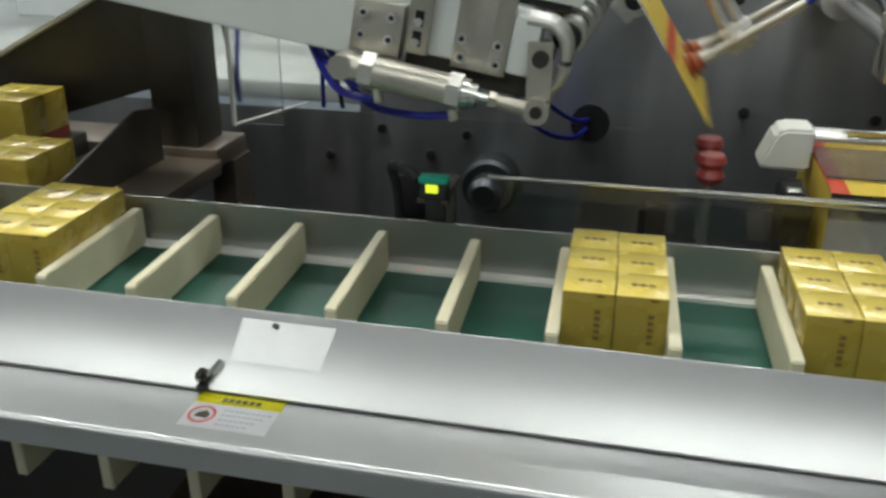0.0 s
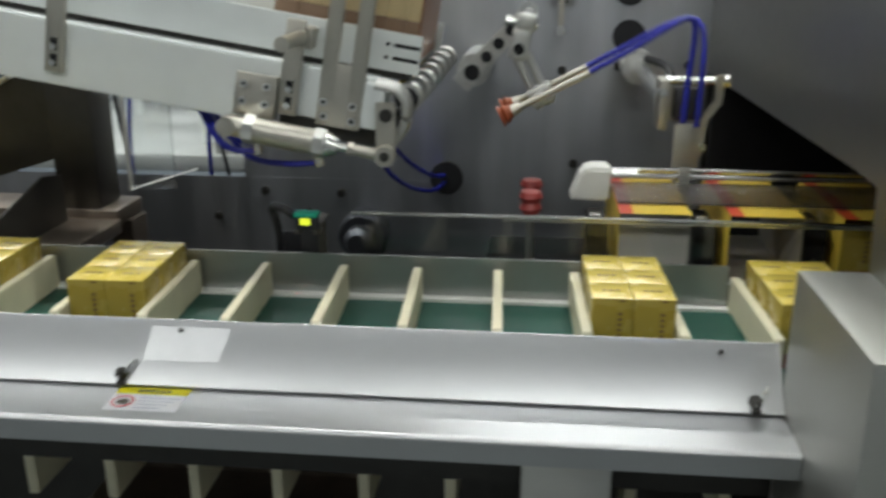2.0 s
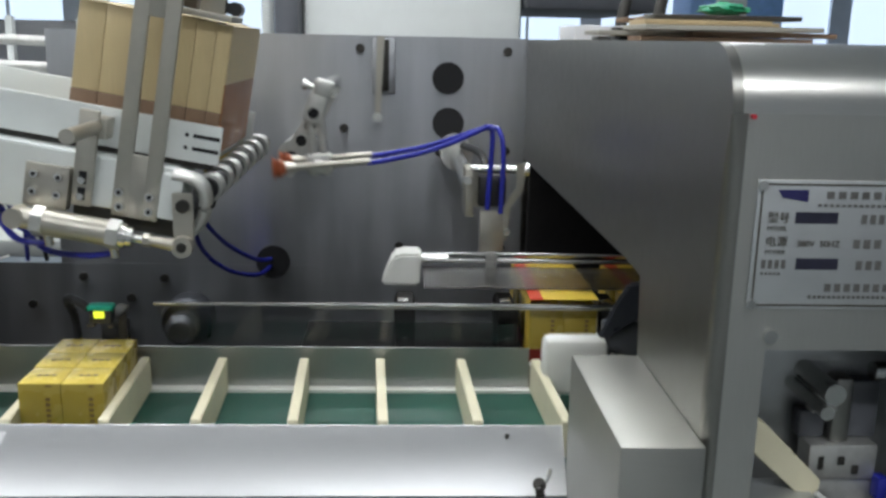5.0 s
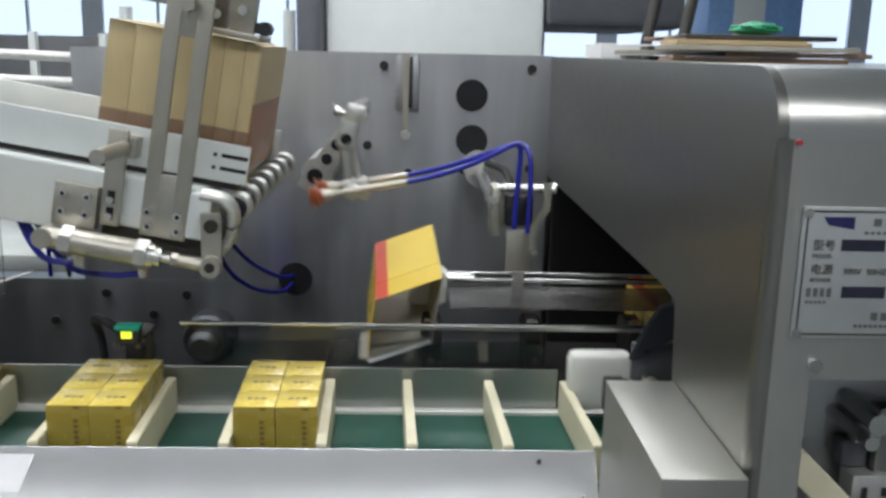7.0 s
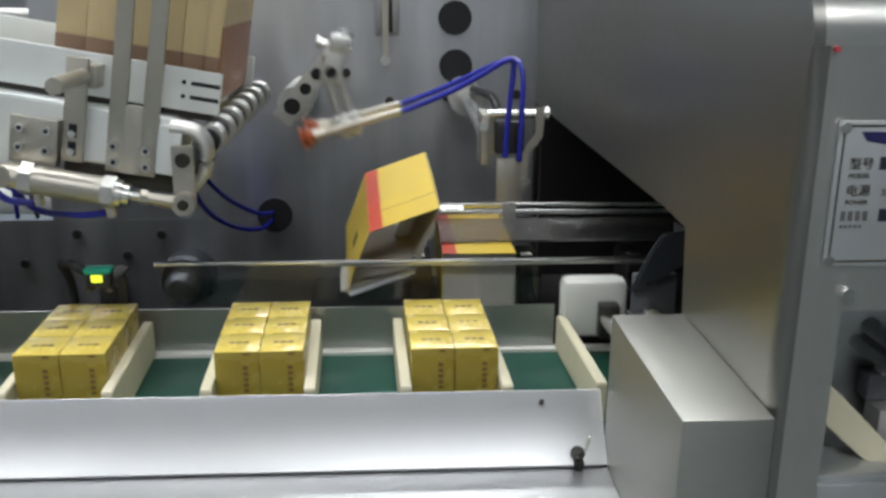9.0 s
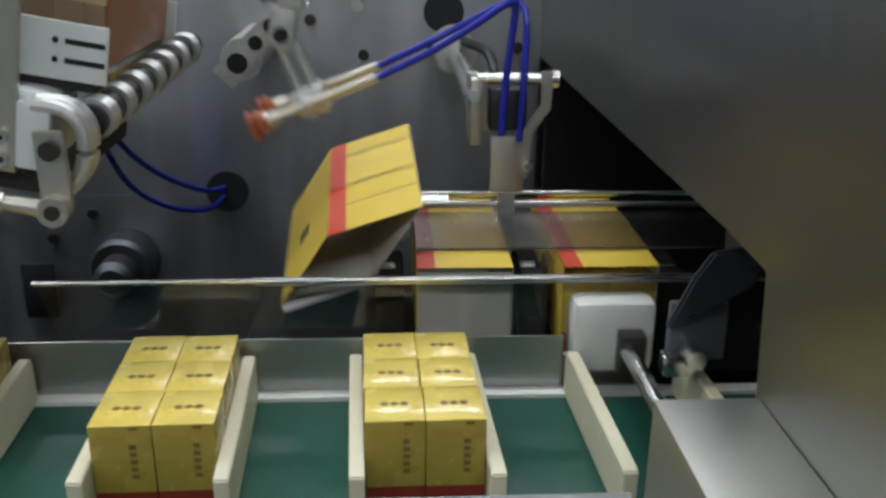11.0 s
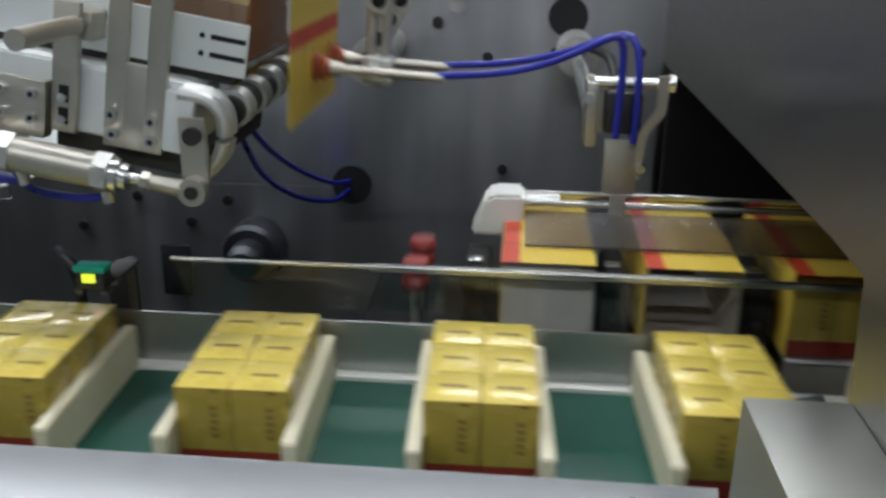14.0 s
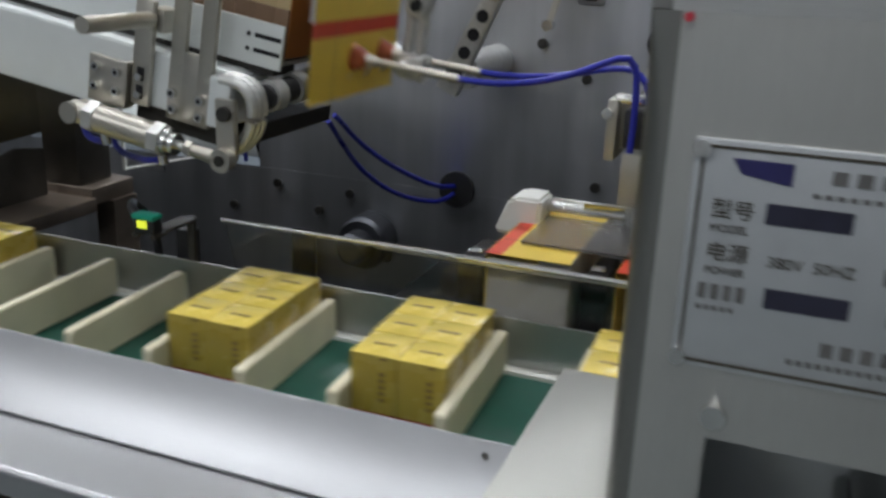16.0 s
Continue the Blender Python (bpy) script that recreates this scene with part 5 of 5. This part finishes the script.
    ts = sorted({0.0, 16.0} | {round(n * T + k[0], 3) for n in range(0, 9) for k in HEAD if 0 < n * T + k[0] < 16})
    walk(head, [(t, head_pose(t)) for t in ts])

    def link_pose(t):
        ry = head_at(t)[2]
        keys = ((0, -6), (30, 8), (60, 10), (80, 14), (100, 28))
        tilt = keys[-1][1]
        for k0, k1 in zip(keys, keys[1:]):
            if k0[0] <= ry <= k1[0]:
                tilt = k0[1] + (k1[1] - k0[1]) * (ry - k0[0]) / (k1[0] - k0[0])
        p = head_pose(t) @ Vector((-0.07, 0, 0.060))
        return pose(p.x, p.y, p.z, 0, tilt, 0)

    walk(coupler, [(t, link_pose(t)) for t in ts])

    def arm_pose(t):
        p = link_pose(t) @ Vector((0.003, 0.285, 0.038))
        return pose(PIV.x, PIV.y, PIV.z, 0, -math.degrees(math.atan2(p.z - PIV.z, p.x - PIV.x)), 0)

    walk(arm, [(t, arm_pose(t)) for t in ts])
    walk(lever, [(t, pose(-0.211, 0.86, 0.443, 0, max(0, head_at(t)[2] - 80), 0)) for t in ts])

    # blue hoses: rigid links along an arch from the stems to the valve
    fine = sorted(set(ts) | {(a + b) / 2 for a, b in zip(ts, ts[1:]) if b - a > 0.08})
    for h, (links, y0, off) in enumerate(HOSES):
        tracks = [[] for _ in links]
        for t in fine:
            m = head_pose(t)
            p0 = m @ Vector((0, y0, 0.128))
            d0 = m.to_3x3() @ Vector((0, 0.02, 1))
            p3 = Vector((-0.046 + 1.6 * off, 0.428, 0.150 - 0.5 * off))
            d3 = Vector((0.03, 0, 1)).normalized()
            best = None
            for s in (0.03, 0.05, 0.07, 0.09, 0.11, 0.13, 0.15, 0.17, 0.2):
                c = [p0, p0 + d0 * s, p3 + d3 * s, p3]
                pts = [c[0] * (1 - u) ** 3 + c[1] * 3 * u * (1 - u) ** 2 + c[2] * 3 * u * u * (1 - u) + c[3] * u ** 3 for u in [i / 40 for i in range(41)]]
                ln = sum((b - a).length for a, b in zip(pts, pts[1:]))
                if best is None or abs(ln - HOSE_L) < best[0]:
                    best = (abs(ln - HOSE_L), pts, ln)
            _, pts, ln = best
            cum = [0.0]
            for a, b in zip(pts, pts[1:]):
                cum.append(cum[-1] + (b - a).length)

            def along_line(d):
                for i in range(40):
                    if d <= cum[i + 1] or i == 39:
                        return pts[i].lerp(pts[i + 1], (d - cum[i]) / max(1e-9, cum[i + 1] - cum[i]))

            for i in range(len(links)):
                a, b = along_line(ln * i / len(links)), along_line(ln * (i + 1) / len(links))
                w = (b - a).normalized()
                yy = Vector((0, 1, 0))
                xx = yy.cross(w).normalized()
                yy = w.cross(xx)
                r = Matrix((xx, yy, w)).transposed().to_4x4()
                tracks[i].append((t, Matrix.Translation((a + b) / 2) @ r))
        for link, rows in zip(links, tracks):
            walk(link, rows)

    for ob, j in LUGS:
        def lug_at(t):
            x = PARK + CA + 0.0015 + (j + moved(t)) * CP
            return pose(x, 0.33, -0.062 - max(0.0, -0.295 - x) * 3.4)
        walk(ob, index_rows(lug_at))

    lf = []
    for n in range(-1, 9):
        for ph, z in ((1.62, -0.13), (1.85, -0.012), (1.97, 0.006), (2.20, 0.045), (2.28, 0.054), (2.56, 0.052), (2.69, -0.05), (2.80, -0.13), (3.15, -0.13)):
            t = n * T + ph
            if 0 <= t <= 16:
                lf.append((t, pose(-0.255, 0.40, z)))
    lf.sort(key=lambda r: r[0])
    walk(lift, [(0.0, pose(-0.255, 0.40, 0.012))] + lf + [(16.0, lf[-1][1])])

    # cartons
    grip = pose(-CA / 2, -0.112, -0.0005)
    OPEN = [(0.55, -0.210, 0.1010, 2, 4, 5), (0.65, -0.207, 0.0975, -4, 9, 5), (0.75, -0.214, 0.094, -9, 20, 6), (0.85, -0.222, 0.086, -18, 40, 8), (0.95, -0.248, 0.074, -20, 72, 8),
            (1.04, -0.262, 0.066, -14, 82, 6), (1.12, -0.279, 0.055, -4, 89, 2), (1.18, PARK, 0.053, 0, 90, 0)]
    for c, k, q in CARTONS:
        pick = k * T + 1.66
        rel = (k + 1) * T
        rows, op = [], []

        def put(t):
            if t <= pick:
                i = max(0.0, (pick - t) / T)
                wait = 0.0016 * i
                m = pose(-0.408, 0.40, 0.258, 0, 100, 0) @ grip
                d = MQ.to_3x3() @ Vector((1, 0, 0))
                return Matrix.Translation(d * (-wait)) @ m, 0
            if t <= rel + 0.52:
                return head_pose(t) @ grip, 0 if t < rel + 0.30 else 4 * (t - rel - 0.30) / 0.22
            ph = t - rel
            if ph >= OPEN[-1][0]:
                n = steps_done(t) - (k + 1)
                return pose(PARK + n * CP, 0.288, 0.053), 90
            for k0, k1 in zip(OPEN, OPEN[1:]):
                if ph <= k1[0]:
                    u = max(0, (ph - k0[0]) / (k1[0] - k0[0]))
                    v = [k0[i] + (k1[i] - k0[i]) * u for i in range(6)]
                    return pose(v[1], 0.288, v[2], v[5], v[3], 0), v[4]

        tt = {0.0, 16.0, pick}
        tt |= {t for t in ts if pick <= t <= rel + 0.52} | {rel + o[0] for o in OPEN}
        for n in range(-1, 9):
            for u in (0, 0.25, 0.5, 0.75, 1):
                t = n * T + GO + u * (STOP - GO)
                if t > rel + 1.18:
                    tt.add(t)
        tt = [t for t in sorted(tt) if 0 <= t <= 16]
        poses = [(t, *put(t)) for t in tt]
        walk(c, [(t, m) for t, m, _ in poses])
        few = [r for i, r in enumerate(poses) if i in (0, len(poses) - 1) or r[2] != poses[i - 1][2] or r[2] != poses[i + 1][2]]
        walk(q["left"], [(t, pose(0, 0, 0, 0, -a, 0)) for t, _, a in few])
        walk(q["right"], [(t, pose(CA, 0, -0.0012, 0, -a, 0)) for t, _, a in few])
        walk(q["bottom"], [(t, pose(-CB * math.cos(radians(a)), 0, -0.0012 - CB * math.sin(radians(a)))) for t, _, a in few])

        def flap(t):
            ph = t - rel
            keys = ((0.0, -180), (0.90, -180), (1.00, -140), (1.12, -93), (T + 1.31, -93), (T + 1.50, -50), (T + 1.70, 10), (T + 1.97, 80))
            a = put(t)[1]
            turn = keys[0][1] if ph < 0 else keys[-1][1]
            for k0, k1 in zip(keys, keys[1:]):
                if k0[0] <= ph <= k1[0]:
                    turn = k0[1] + (k1[1] - k0[1]) * (ph - k0[0]) / (k1[0] - k0[0])
            return pose(-CB * math.cos(radians(a)), 0.004, -0.00095 - CB * math.sin(radians(a)), turn, 0, 0)

        ft = {t for t, _, a in few} | {rel + u for u in (0.90, 1.00, 1.12, T + 1.31, T + 1.50, T + 1.70, T + 1.97)}
        walk(q["flap"], [(t, flap(t)) for t in sorted(ft) if 0 <= t <= 16])


motions()
